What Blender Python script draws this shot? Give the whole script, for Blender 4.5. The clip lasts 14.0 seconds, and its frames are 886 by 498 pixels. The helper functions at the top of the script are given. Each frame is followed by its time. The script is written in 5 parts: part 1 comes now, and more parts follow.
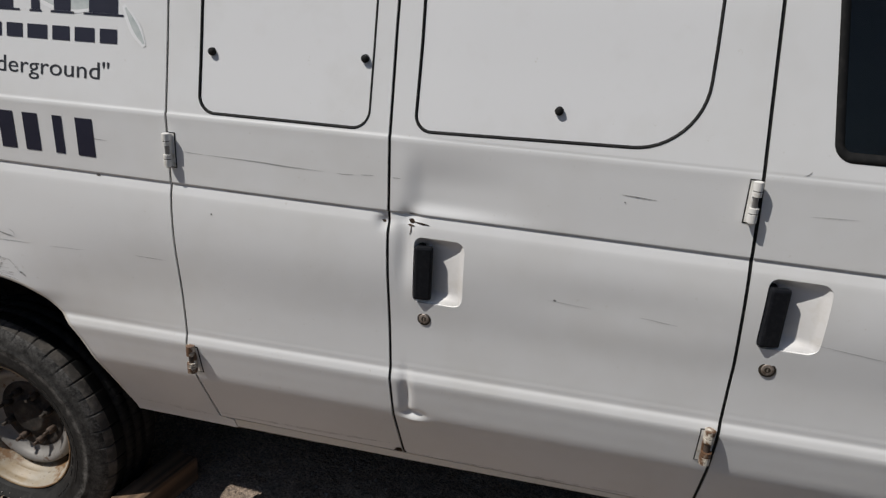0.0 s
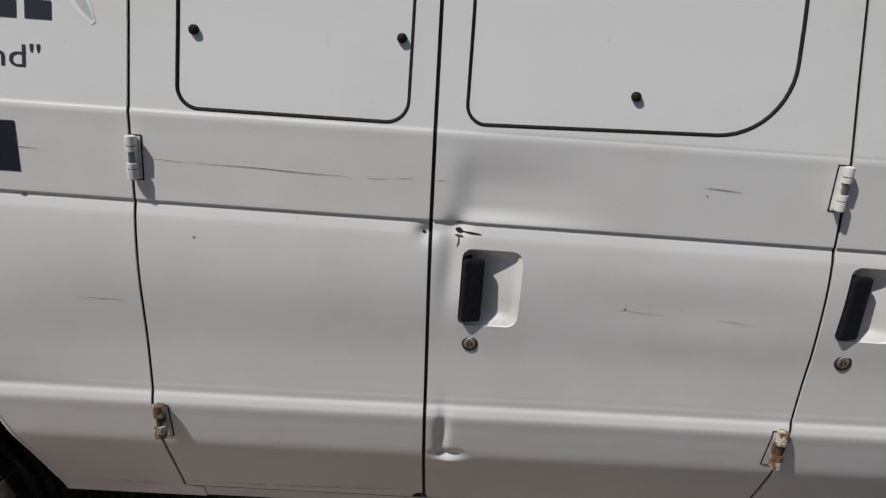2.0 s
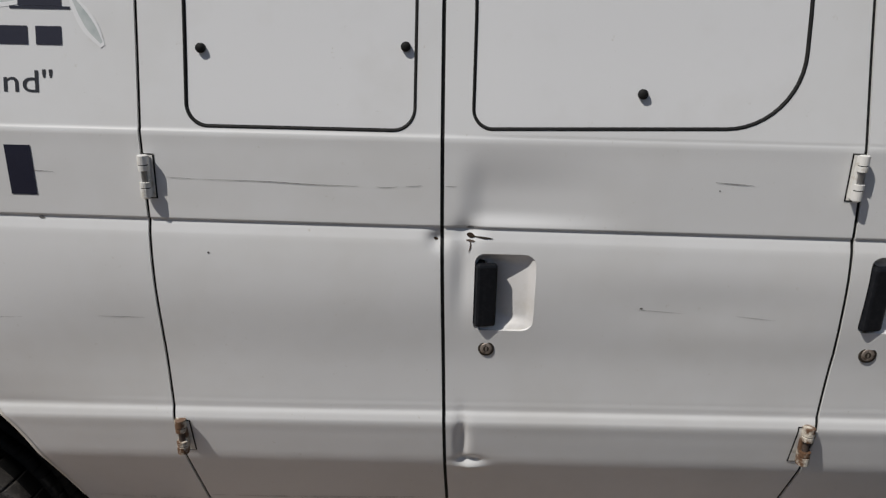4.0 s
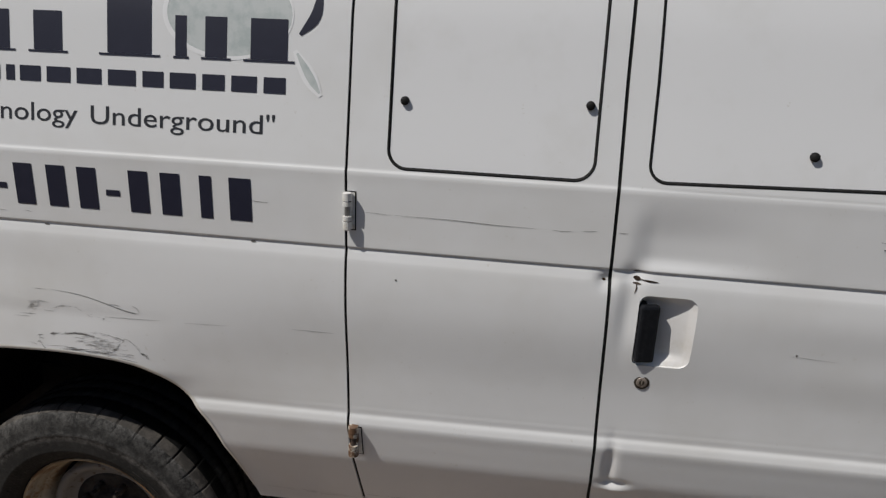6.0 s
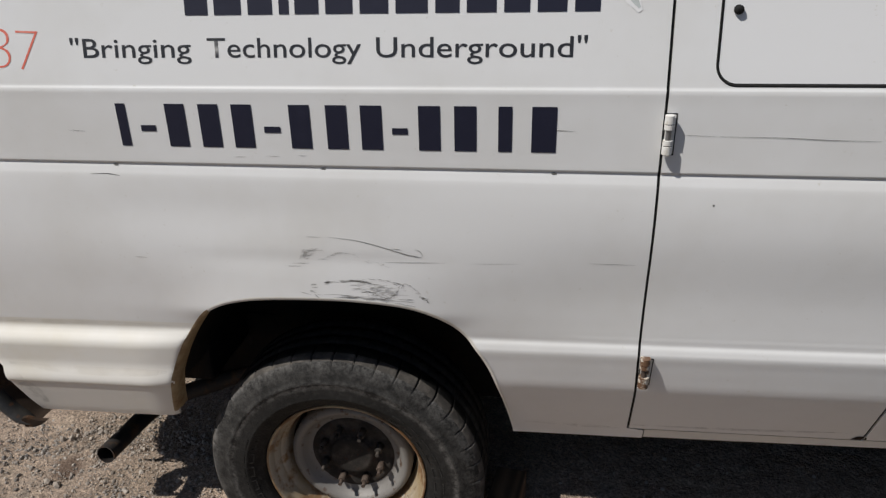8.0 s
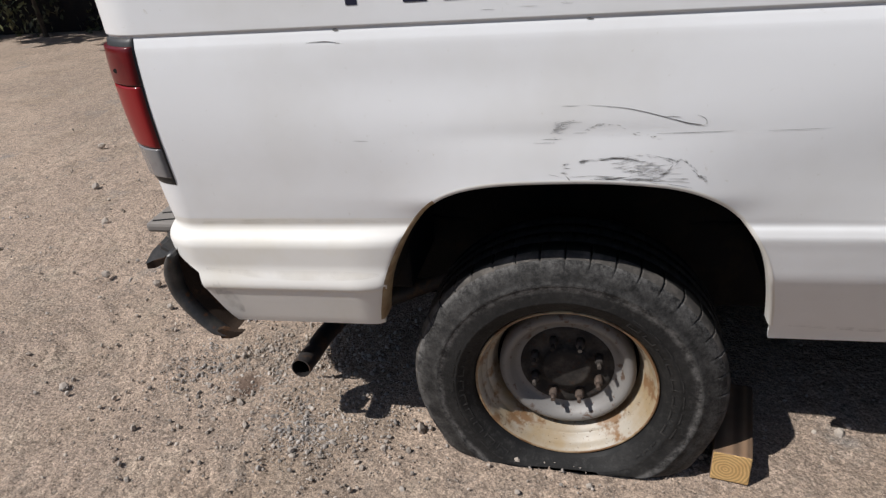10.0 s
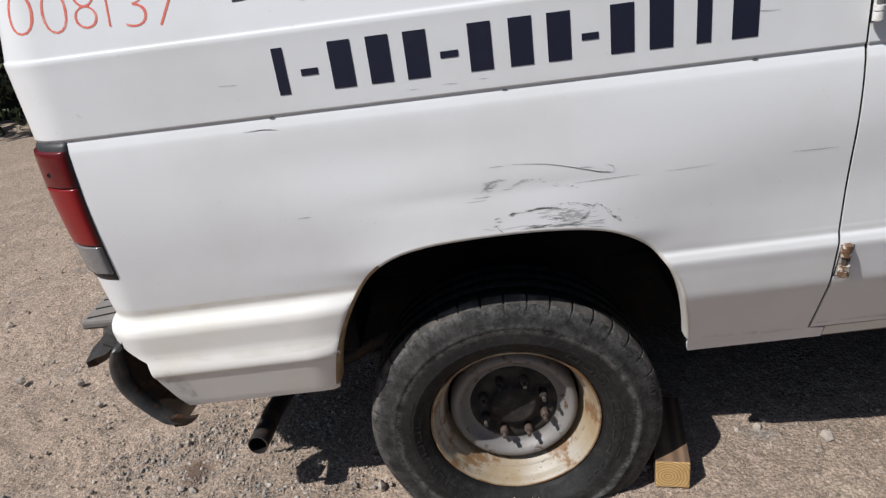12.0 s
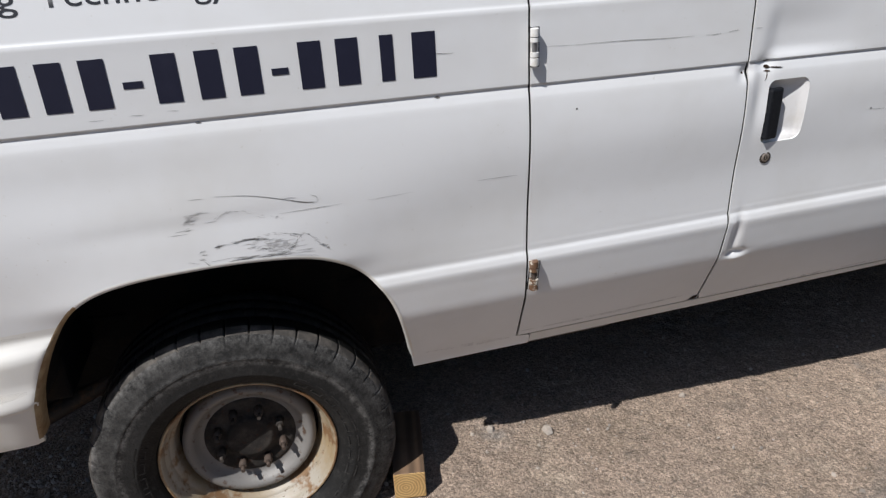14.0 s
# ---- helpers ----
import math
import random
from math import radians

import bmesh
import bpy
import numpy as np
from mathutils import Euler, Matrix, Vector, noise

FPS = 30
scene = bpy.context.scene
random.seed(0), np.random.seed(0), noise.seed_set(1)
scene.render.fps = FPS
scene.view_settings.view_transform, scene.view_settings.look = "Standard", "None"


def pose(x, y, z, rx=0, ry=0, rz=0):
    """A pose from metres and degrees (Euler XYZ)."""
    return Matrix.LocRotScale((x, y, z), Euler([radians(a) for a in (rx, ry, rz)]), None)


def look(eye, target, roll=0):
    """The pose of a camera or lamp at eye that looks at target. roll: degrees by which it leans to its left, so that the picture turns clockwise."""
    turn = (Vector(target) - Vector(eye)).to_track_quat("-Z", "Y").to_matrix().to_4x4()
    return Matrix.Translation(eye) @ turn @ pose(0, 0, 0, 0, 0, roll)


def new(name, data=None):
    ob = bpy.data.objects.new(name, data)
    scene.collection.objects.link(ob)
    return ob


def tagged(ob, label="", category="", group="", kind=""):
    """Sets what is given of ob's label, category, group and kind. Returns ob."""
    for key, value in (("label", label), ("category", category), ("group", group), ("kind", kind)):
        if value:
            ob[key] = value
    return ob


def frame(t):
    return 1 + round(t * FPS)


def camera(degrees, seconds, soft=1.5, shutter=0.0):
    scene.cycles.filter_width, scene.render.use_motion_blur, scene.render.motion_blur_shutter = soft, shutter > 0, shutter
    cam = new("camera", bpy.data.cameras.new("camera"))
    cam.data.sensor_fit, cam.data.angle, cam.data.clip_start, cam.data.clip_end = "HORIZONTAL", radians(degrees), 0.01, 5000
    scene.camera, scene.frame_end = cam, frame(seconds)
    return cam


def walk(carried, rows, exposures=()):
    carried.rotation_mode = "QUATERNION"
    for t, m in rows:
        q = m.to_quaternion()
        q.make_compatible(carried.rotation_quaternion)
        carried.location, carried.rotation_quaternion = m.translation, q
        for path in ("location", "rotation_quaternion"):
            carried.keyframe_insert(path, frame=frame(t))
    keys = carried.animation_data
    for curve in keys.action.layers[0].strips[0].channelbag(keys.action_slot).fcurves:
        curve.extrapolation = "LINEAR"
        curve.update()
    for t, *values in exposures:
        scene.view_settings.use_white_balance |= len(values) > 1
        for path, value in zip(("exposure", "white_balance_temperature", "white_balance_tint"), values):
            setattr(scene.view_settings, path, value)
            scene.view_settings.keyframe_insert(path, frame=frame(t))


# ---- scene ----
cam = camera(66.0, 14.0, 1.3)
PATH = [
    (0, (-0.996, 2.348, 1.576), (-1.472, 4.163, 0.883), 2.9),
    (0.5, (-1.172, 2.277, 1.565), (-1.471, 4.113, 0.829), 2.3),
    (1, (-1.261, 2.29, 1.533), (-1.565, 4.125, 0.798), 5.3),
    (1.5, (-1.345, 2.473, 1.522), (-1.526, 4.347, 0.846), 0.4),
    (2, (-1.432, 2.488, 1.493), (-1.445, 4.38, 0.843), 3.9),
    (2.5, (-1.497, 2.421, 1.498), (-1.448, 4.295, 0.802), 4.4),
    (3, (-1.449, 2.457, 1.506), (-1.534, 4.35, 0.867), 0.9),
    (3.2, (-1.439, 2.472, 1.493), (-1.501, 4.367, 0.859), 1.3),
    (5.3, (-1.404, 2.497, 1.497), (-1.528, 4.385, 0.851), 1.6),
    (5.5, (-1.439, 2.499, 1.505), (-1.573, 4.372, 0.817), 2.2),
    (6, (-1.615, 2.369, 1.584), (-1.882, 4.25, 0.96), 2.2),
    (6.5, (-1.791, 2.281, 1.614), (-2.277, 4.082, 0.892), -1.1),
    (6.8, (-1.902, 2.295, 1.577), (-2.593, 4.017, 0.831), -4.1),
    (7, (-1.983, 2.309, 1.557), (-2.806, 3.964, 0.793), -8.5),
    (7.2, (-2.055, 2.363, 1.527), (-2.823, 4.048, 0.771), -7.0),
    (7.5, (-2.092, 2.4, 1.496), (-2.629, 4.176, 0.751), -5.6),
    (8, (-2.231, 2.345, 1.561), (-2.504, 4.15, 0.743), -1.4),
    (8.2, (-2.324, 2.317, 1.549), (-2.556, 4.068, 0.611), -1.5),
    (8.5, (-2.436, 2.299, 1.48), (-2.787, 4.014, 0.514), 1.7),
    (9, (-2.533, 2.416, 1.401), (-2.934, 4.102, 0.404), -4.0),
    (9.2, (-2.583, 2.436, 1.379), (-3.001, 4.121, 0.39), -4.4),
    (11.3, (-2.69, 2.359, 1.419), (-3.075, 4.103, 0.517), -9.1),
    (11.5, (-2.703, 2.347, 1.43), (-3.02, 4.126, 0.573), -9.0),
    (12, (-2.728, 2.327, 1.45), (-2.884, 4.124, 0.587), -8.1),
    (12.5, (-2.739, 2.328, 1.456), (-2.848, 4.134, 0.603), -7.0),
    (13, (-2.689, 2.317, 1.449), (-2.874, 4.113, 0.588), -6.6),
    (13.5, (-2.649, 2.312, 1.438), (-2.813, 4.098, 0.552), -6.5),
    (13.7, (-2.636, 2.293, 1.439), (-2.62, 4.103, 0.589), -6.3),
    (13.8, (-2.607, 2.283, 1.436), (-2.458, 4.092, 0.595), -4.7),
    (14.0, (-2.531, 2.290, 1.467), (-2.118, 4.043, 0.600), -2.9),
]
walk(cam, [(t, look(eye, target, roll)) for t, eye, target, roll in PATH], [(0.0, -0.03, 6500, 10), (1.0, 0.03, 6500, 10), (1.5, -0.06, 6500, 10), (2.0, -0.14, 6500, 10), (3.2, -0.14, 6500, 10), (5.5, -0.20, 6500, 10), (6.5, -0.08, 6500, 10), (7.2, 0.12, 6500, 10), (7.5, 0.20, 6500, 10), (8.0, 0.12, 6500, 10), (8.5, 0.30, 6450, 10), (9.0, 0.44, 6400, 12), (11.5, 0.46, 6200, 11), (14.0, 0.42, 6200, 11)])

# ---- world, sun ----
SUN_WAY = Vector((0.60, 0.42, -1.0)).normalized()
world = bpy.data.worlds.new("world")
scene.world = world
world.use_nodes = True
wn = world.node_tree
sky = wn.nodes.new("ShaderNodeTexSky")
sky.sky_type = "NISHITA"
sky.sun_disc = False
sky.sun_elevation = math.asin(-SUN_WAY.z)
sky.sun_rotation = math.atan2(-SUN_WAY.x, -SUN_WAY.y)
wn.links.new(sky.outputs[0], wn.nodes["Background"].inputs[0])
wn.nodes["Background"].inputs[1].default_value = 0.05
sun = new("sun", bpy.data.lights.new("sun", "SUN"))
sun.data.energy = 3.6
sun.data.angle = radians(0.5)
sun.data.color = (1.0, 0.965, 0.91)
sun.matrix_world = look((-6, -3, 10), Vector((-6, -3, 10)) + SUN_WAY)


# ---- materials ----
def mat(name, colour, rough=0.5, metal=0.0, spots=(), bump=0.0, bump_scale=200.0, bump_dist=0.002, coat=0.0):
    """Principled surface. spots: rows of (scale, low, high, colour, detail): noise between low and high mixes that colour in."""
    m = bpy.data.materials.new(name)
    m.use_nodes = True
    t = m.node_tree
    b = t.nodes["Principled BSDF"]
    b.inputs["Roughness"].default_value = rough
    b.inputs["Metallic"].default_value = metal
    b.inputs["Coat Weight"].default_value = coat
    b.inputs["Coat Roughness"].default_value = 0.08
    b.inputs["Base Color"].default_value = (*colour, 1)
    tc = t.nodes.new("ShaderNodeTexCoord")
    last = None
    for scale, low, high, tint, detail in spots:
        n = t.nodes.new("ShaderNodeTexNoise")
        n.inputs["Scale"].default_value = scale
        n.inputs["Detail"].default_value = detail
        n.inputs["Roughness"].default_value = 0.65
        t.links.new(tc.outputs["Object"], n.inputs["Vector"])
        r = t.nodes.new("ShaderNodeMapRange")
        r.inputs["From Min"].default_value, r.inputs["From Max"].default_value = low, high
        t.links.new(n.outputs["Fac"], r.inputs["Value"])
        mix = t.nodes.new("ShaderNodeMix")
        mix.data_type = "RGBA"
        mix.inputs["A"].default_value = (*colour, 1)
        mix.inputs["B"].default_value = (*tint, 1)
        t.links.new(r.outputs["Result"], mix.inputs["Factor"])
        if last:
            t.links.new(last, mix.inputs["A"])
        last = mix.outputs["Result"]
    if last:
        t.links.new(last, b.inputs["Base Color"])
    if bump:
        n = t.nodes.new("ShaderNodeTexNoise")
        n.inputs["Scale"].default_value = bump_scale
        n.inputs["Detail"].default_value = 5
        t.links.new(tc.outputs["Object"], n.inputs["Vector"])
        k = t.nodes.new("ShaderNodeBump")
        k.inputs["Strength"].default_value = bump
        k.inputs["Distance"].default_value = bump_dist
        t.links.new(n.outputs["Fac"], k.inputs["Height"])
        t.links.new(k.outputs["Normal"], b.inputs["Normal"])
    return m


PAINT = mat("white_paint", (0.78, 0.78, 0.775), 0.34, 0, [(2.5, 0.45, 0.8, (0.70, 0.69, 0.665), 4), (70, 0.66, 0.78, (0.62, 0.60, 0.55), 6)], 0.05, 30, 0.001, 0.25)
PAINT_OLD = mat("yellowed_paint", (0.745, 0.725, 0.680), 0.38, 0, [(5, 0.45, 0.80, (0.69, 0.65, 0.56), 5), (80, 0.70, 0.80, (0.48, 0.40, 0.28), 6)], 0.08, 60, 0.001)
INSERT = mat("panel_paint", (0.80, 0.80, 0.80), 0.36, 0, [(5, 0.5, 0.8, (0.74, 0.735, 0.72), 4), (45, 0.68, 0.76, (0.60, 0.58, 0.52), 8)], 0.05, 25, 0.001, 0.2)
CUP = mat("cup_plastic", (0.76, 0.745, 0.73), 0.45, 0, [(20, 0.5, 0.8, (0.66, 0.63, 0.58), 4)], 0.05, 300)
RUBBER = mat("black_rubber", (0.012, 0.012, 0.012), 0.7, 0, [(60, 0.5, 0.8, (0.03, 0.028, 0.026), 4)])
DARK = mat("dark_underbody_and_shade", (0.012, 0.011, 0.011), 0.9, 0, [(14, 0.5, 0.8, (0.028, 0.020, 0.015), 5)], 0.4, 60, 0.004)
HANDLE = mat("handle_plastic", (0.009, 0.010, 0.013), 0.55, 0, [(90, 0.5, 0.8, (0.022, 0.023, 0.026), 4)], 0.1, 500, 0.0005)
LOCK = mat("lock_metal", (0.33, 0.28, 0.24), 0.5, 0.5, [(150, 0.5, 0.7, (0.14, 0.09, 0.06), 4)])
LOCK_DARK = mat("lock_slot", (0.05, 0.04, 0.03), 0.6, 0.3)
HINGE = mat("hinge_paint", (0.74, 0.73, 0.70), 0.42, 0, [(60, 0.55, 0.72, (0.52, 0.48, 0.40), 5)])
HINGE_RUSTY = mat("rusty_hinge", (0.66, 0.61, 0.52), 0.55, 0, [(45, 0.42, 0.53, (0.13, 0.07, 0.038), 6)], 0.2, 200, 0.001)
RUST_DARK = mat("dark_rust", (0.030, 0.020, 0.014), 0.9, 0.1, [(30, 0.52, 0.75, (0.09, 0.045, 0.022), 5)], 0.4, 150, 0.002)
LUG = mat("lug_rust", (0.075, 0.055, 0.043), 0.8, 0.3, [(120, 0.45, 0.7, (0.14, 0.10, 0.08), 5)])
STEEL = mat("pin_steel", (0.32, 0.32, 0.32), 0.4, 0.8)
TYRE = mat("tyre_rubber", (0.013, 0.0128, 0.0125), 0.72, 0, [(9, 0.48, 0.72, (0.026, 0.025, 0.024), 7), (70, 0.52, 0.72, (0.034, 0.033, 0.031), 7)], 0.7, 160, 0.002)


def tyre_dust(m, cx, cz):
    """Dust and scuffing that has worn rings into the sidewall, and lies on its foot."""
    t = m.node_tree
    b = t.nodes["Principled BSDF"]
    src = b.inputs["Base Color"].links[0].from_socket
    tc = t.nodes.new("ShaderNodeTexCoord")
    mp = t.nodes.new("ShaderNodeMapping")
    mp.inputs["Location"].default_value = (-cx, 0, -cz)
    t.links.new(tc.outputs["Object"], mp.inputs["Vector"])
    flat_y = t.nodes.new("ShaderNodeVectorMath")
    flat_y.operation = "MULTIPLY"
    flat_y.inputs[1].default_value = (1, 0, 1)
    t.links.new(mp.outputs[0], flat_y.inputs[0])
    ln = t.nodes.new("ShaderNodeVectorMath")
    ln.operation = "LENGTH"
    t.links.new(flat_y.outputs[0], ln.inputs[0])
    wob = t.nodes.new("ShaderNodeTexNoise")
    wob.inputs["Scale"].default_value = 13
    wob.inputs["Detail"].default_value = 5
    t.links.new(tc.outputs["Object"], wob.inputs["Vector"])
    add = t.nodes.new("ShaderNodeMath")
    add.operation = "MULTIPLY_ADD"
    add.inputs[1].default_value = 0.016
    t.links.new(wob.outputs["Fac"], add.inputs[0])
    t.links.new(ln.outputs["Value"], add.inputs[2])
    mr = t.nodes.new("ShaderNodeMapRange")
    mr.inputs["From Min"].default_value, mr.inputs["From Max"].default_value = 0.228, 0.388
    t.links.new(add.outputs[0], mr.inputs["Value"])
    ramp = t.nodes.new("ShaderNodeValToRGB")
    r = ramp.color_ramp
    for pos, v in ((0.31, 0.02), (0.47, 0.06), (0.535, 0.55), (0.60, 0.30), (0.68, 0.13), (0.75, 0.20), (0.88, 0.36)):
        e = r.elements.new(pos)
        e.color = (v, v, v, 1)
    r.elements[0].color = (0.02, 0.02, 0.02, 1)
    r.elements[-1].color = (0.8, 0.8, 0.8, 1)
    t.links.new(mr.outputs["Result"], ramp.inputs["Fac"])
    n = t.nodes.new("ShaderNodeTexNoise")
    n.inputs["Scale"].default_value = 30
    n.inputs["Detail"].default_value = 9
    n.inputs["Roughness"].default_value = 0.8
    t.links.new(tc.outputs["Object"], n.inputs["Vector"])
    nr = t.nodes.new("ShaderNodeMapRange")
    nr.inputs["From Min"].default_value, nr.inputs["From Max"].default_value = 0.42, 0.62
    nr.inputs["To Min"].default_value = 0.06
    t.links.new(n.outputs["Fac"], nr.inputs["Value"])
    mul = t.nodes.new("ShaderNodeMath")
    mul.operation = "MULTIPLY"
    t.links.new(ramp.outputs["Color"], mul.inputs[0])
    t.links.new(nr.outputs["Result"], mul.inputs[1])
    mix = t.nodes.new("ShaderNodeMix")
    mix.data_type = "RGBA"
    mix.inputs["B"].default_value = (0.24, 0.23, 0.218, 1)
    t.links.new(mul.outputs[0], mix.inputs["Factor"])
    t.links.new(src, mix.inputs["A"])
    t.links.new(mix.outputs["Result"], b.inputs["Base Color"])


tyre_dust(TYRE, -2.725, 0.250)
LETTER_RUBBER = mat("raised_rubber", (0.020, 0.0195, 0.019), 0.6, 0, [(60, 0.45, 0.7, (0.045, 0.043, 0.041), 5)])
BEAD_AND_SHADE = mat("bead_and_shaded_tread", (0.011, 0.011, 0.011), 0.6, 0, [(30, 0.5, 0.75, (0.03, 0.029, 0.027), 5)], 0.2, 200, 0.001)
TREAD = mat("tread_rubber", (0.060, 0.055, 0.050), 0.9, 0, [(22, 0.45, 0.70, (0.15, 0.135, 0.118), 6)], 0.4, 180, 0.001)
RIM = mat("cream_rim", (0.36, 0.325, 0.268), 0.5, 0, [(5, 0.40, 0.60, (0.30, 0.225, 0.13), 6), (14, 0.52, 0.60, (0.20, 0.115, 0.055), 7), (120, 0.62, 0.70, (0.10, 0.06, 0.03), 4)], 0.25, 120, 0.001)
RIM_EDGE = mat("rusty_rim_edge", (0.40, 0.30, 0.18), 0.6, 0, [(10, 0.40, 0.56, (0.17, 0.09, 0.04), 7)], 0.3, 160, 0.001)
DISC = mat("grey_wheel_disc", (0.205, 0.195, 0.182), 0.55, 0.1, [(8, 0.45, 0.70, (0.19, 0.18, 0.17), 7), (40, 0.57, 0.66, (0.10, 0.065, 0.045), 6)], 0.2, 120, 0.001)
HUB = mat("greasy_hub", (0.026, 0.0235, 0.0215), 0.9, 0.0, [(16, 0.44, 0.66, (0.075, 0.064, 0.055), 6), (45, 0.58, 0.70, (0.060, 0.030, 0.018), 5)], 0.5, 120, 0.002)
for dull in (HUB, TYRE, BEAD_AND_SHADE, TREAD, LETTER_RUBBER, HANDLE, RUBBER, DARK, RUST_DARK):
    dull.node_tree.nodes["Principled BSDF"].inputs["Specular IOR Level"].default_value = 0.2
PIPE = mat("exhaust_steel", (0.045, 0.040, 0.038), 0.6, 0.4, [(30, 0.5, 0.7, (0.12, 0.07, 0.04), 5)], 0.3, 150, 0.001)
BUMPER = mat("weathered_bumper", (0.040, 0.039, 0.038), 0.42, 0.2, [(18, 0.48, 0.7, (0.085, 0.078, 0.070), 5), (40, 0.6, 0.7, (0.16, 0.07, 0.03), 5)], 0.2, 120, 0.001)
PAD = mat("step_pad_plastic", (0.17, 0.155, 0.14), 0.75, 0, [(30, 0.5, 0.8, (0.2, 0.19, 0.17), 4)])
RED = mat("red_lens", (0.21, 0.006, 0.008), 0.28, 0, [(25, 0.5, 0.8, (0.18, 0.005, 0.006), 3)], 0, 1, 0.001, 0.1)
RED_DEEP = mat("dark_red_lens", (0.11, 0.006, 0.007), 0.28, 0, [(25, 0.5, 0.8, (0.08, 0.005, 0.006), 3)], 0, 1, 0.001, 0.1)
CLEAR = mat("clear_lens", (0.21, 0.205, 0.205), 0.25, 0.1, [(40, 0.5, 0.8, (0.17, 0.16, 0.16), 3)], 0, 1, 0.001, 0.5)
LENS_TRIM = mat("lamp_trim", (0.03, 0.03, 0.03), 0.5, 0, [(60, 0.5, 0.8, (0.06, 0.055, 0.05), 4)])
NAVY = mat("navy_vinyl", (0.009, 0.010, 0.027), 0.5, 0, [(30, 0.5, 0.8, (0.014, 0.015, 0.034), 4)])
SLATE = mat("slate_vinyl", (0.022, 0.024, 0.030), 0.5, 0, [(30, 0.5, 0.8, (0.04, 0.042, 0.048), 4)])
MIST = mat("pale_vinyl", (0.58, 0.61, 0.60), 0.4, 0, [(25, 0.45, 0.65, (0.46, 0.51, 0.50), 4)])
HALO = mat("white_vinyl", (0.85, 0.85, 0.85), 0.35)
MARKER = mat("red_marker", (0.72, 0.16, 0.11), 0.6, 0, [(60, 0.5, 0.7, (0.80, 0.34, 0.27), 4)])
SCUFF = mat("scuff", (0.10, 0.094, 0.088), 0.7, 0, [(200, 0.48, 0.68, (0.22, 0.21, 0.20), 4)])
GREY_SCUFF = mat("light_scuff", (0.40, 0.39, 0.38), 0.6, 0, [(200, 0.45, 0.65, (0.6, 0.59, 0.57), 4)])
STAIN_PALE = mat("pale_stain", (0.58, 0.49, 0.33), 0.7, 0, [(30, 0.45, 0.7, (0.46, 0.36, 0.22), 5)])
LIP_BROWN = mat("stained_lip", (0.36, 0.27, 0.155), 0.6, 0, [(30, 0.42, 0.66, (0.22, 0.13, 0.06), 6)])
GRIMY = mat("grimy_flange", (0.20, 0.185, 0.16), 0.7, 0, [(14, 0.42, 0.66, (0.07, 0.055, 0.04), 6)])
GRIME = mat("grey_grime", (0.16, 0.14, 0.11), 0.8, 0, [(40, 0.45, 0.7, (0.08, 0.065, 0.05), 5)])


def patchy(m, scale, low, high, top):
    """A stain that lets the paint show through in patches."""
    t = m.node_tree
    tc = t.nodes.new("ShaderNodeTexCoord")
    n = t.nodes.new("ShaderNodeTexNoise")
    n.inputs["Scale"].default_value = scale
    n.inputs["Detail"].default_value = 8
    n.inputs["Roughness"].default_value = 0.7
    t.links.new(tc.outputs["Object"], n.inputs["Vector"])
    r = t.nodes.new("ShaderNodeMapRange")
    r.inputs["From Min"].default_value, r.inputs["From Max"].default_value = low, high
    r.inputs["To Max"].default_value = top
    t.links.new(n.outputs["Fac"], r.inputs["Value"])
    t.links.new(r.outputs["Result"], t.nodes["Principled BSDF"].inputs["Alpha"])


patchy(STAIN_PALE, 18, 0.35, 0.80, 0.22)
patchy(GRIME, 26, 0.42, 0.75, 0.38)
STONE = mat("gravel", (0.36, 0.31, 0.26), 0.9, 0, [(3.0, 0.45, 0.65, (0.33, 0.305, 0.28), 4)], 0.3, 150, 0.002)
LEAF = mat("hedge_leaf", (0.055, 0.078, 0.028), 0.6, 0, [(2.0, 0.4, 0.65, (0.085, 0.085, 0.035), 4), (0.6, 0.5, 0.7, (0.07, 0.052, 0.026), 3)])
TWIG = mat("hedge_wood", (0.05, 0.035, 0.022), 0.9, 0, [(12, 0.4, 0.7, (0.09, 0.07, 0.05), 4)])


def island_tint(m, low, high):
    """Brightness of each separate stone or leaf varies a little."""
    t = m.node_tree
    b = t.nodes["Principled BSDF"]
    src = b.inputs["Base Color"].links[0].from_socket
    g = t.nodes.new("ShaderNodeNewGeometry")
    r = t.nodes.new("ShaderNodeMapRange")
    r.inputs["To Min"].default_value, r.inputs["To Max"].default_value = low, high
    t.links.new(g.outputs["Random Per Island"], r.inputs["Value"])
    mul = t.nodes.new("ShaderNodeVectorMath")
    mul.operation = "SCALE"
    t.links.new(src, mul.inputs[0])
    t.links.new(r.outputs["Result"], mul.inputs["Scale"])
    t.links.new(mul.outputs[0], b.inputs["Base Color"])


island_tint(STONE, 0.60, 1.30)
island_tint(LEAF, 0.4, 1.6)

GLASS = bpy.data.materials.new("tinted_glass")
GLASS.use_nodes = True
gb = GLASS.node_tree.nodes["Principled BSDF"]
gb.inputs["Base Color"].default_value = (0.10, 0.13, 0.13, 1)
gb.inputs["Roughness"].default_value = 0.02
gb.inputs["Transmission Weight"].default_value = 1.0
gb.inputs["IOR"].default_value = 1.5

WOOD = mat("timber_side", (0.22, 0.14, 0.085), 0.8, 0, [(6, 0.45, 0.7, (0.17, 0.10, 0.055), 5)], 0.3, 80, 0.002)


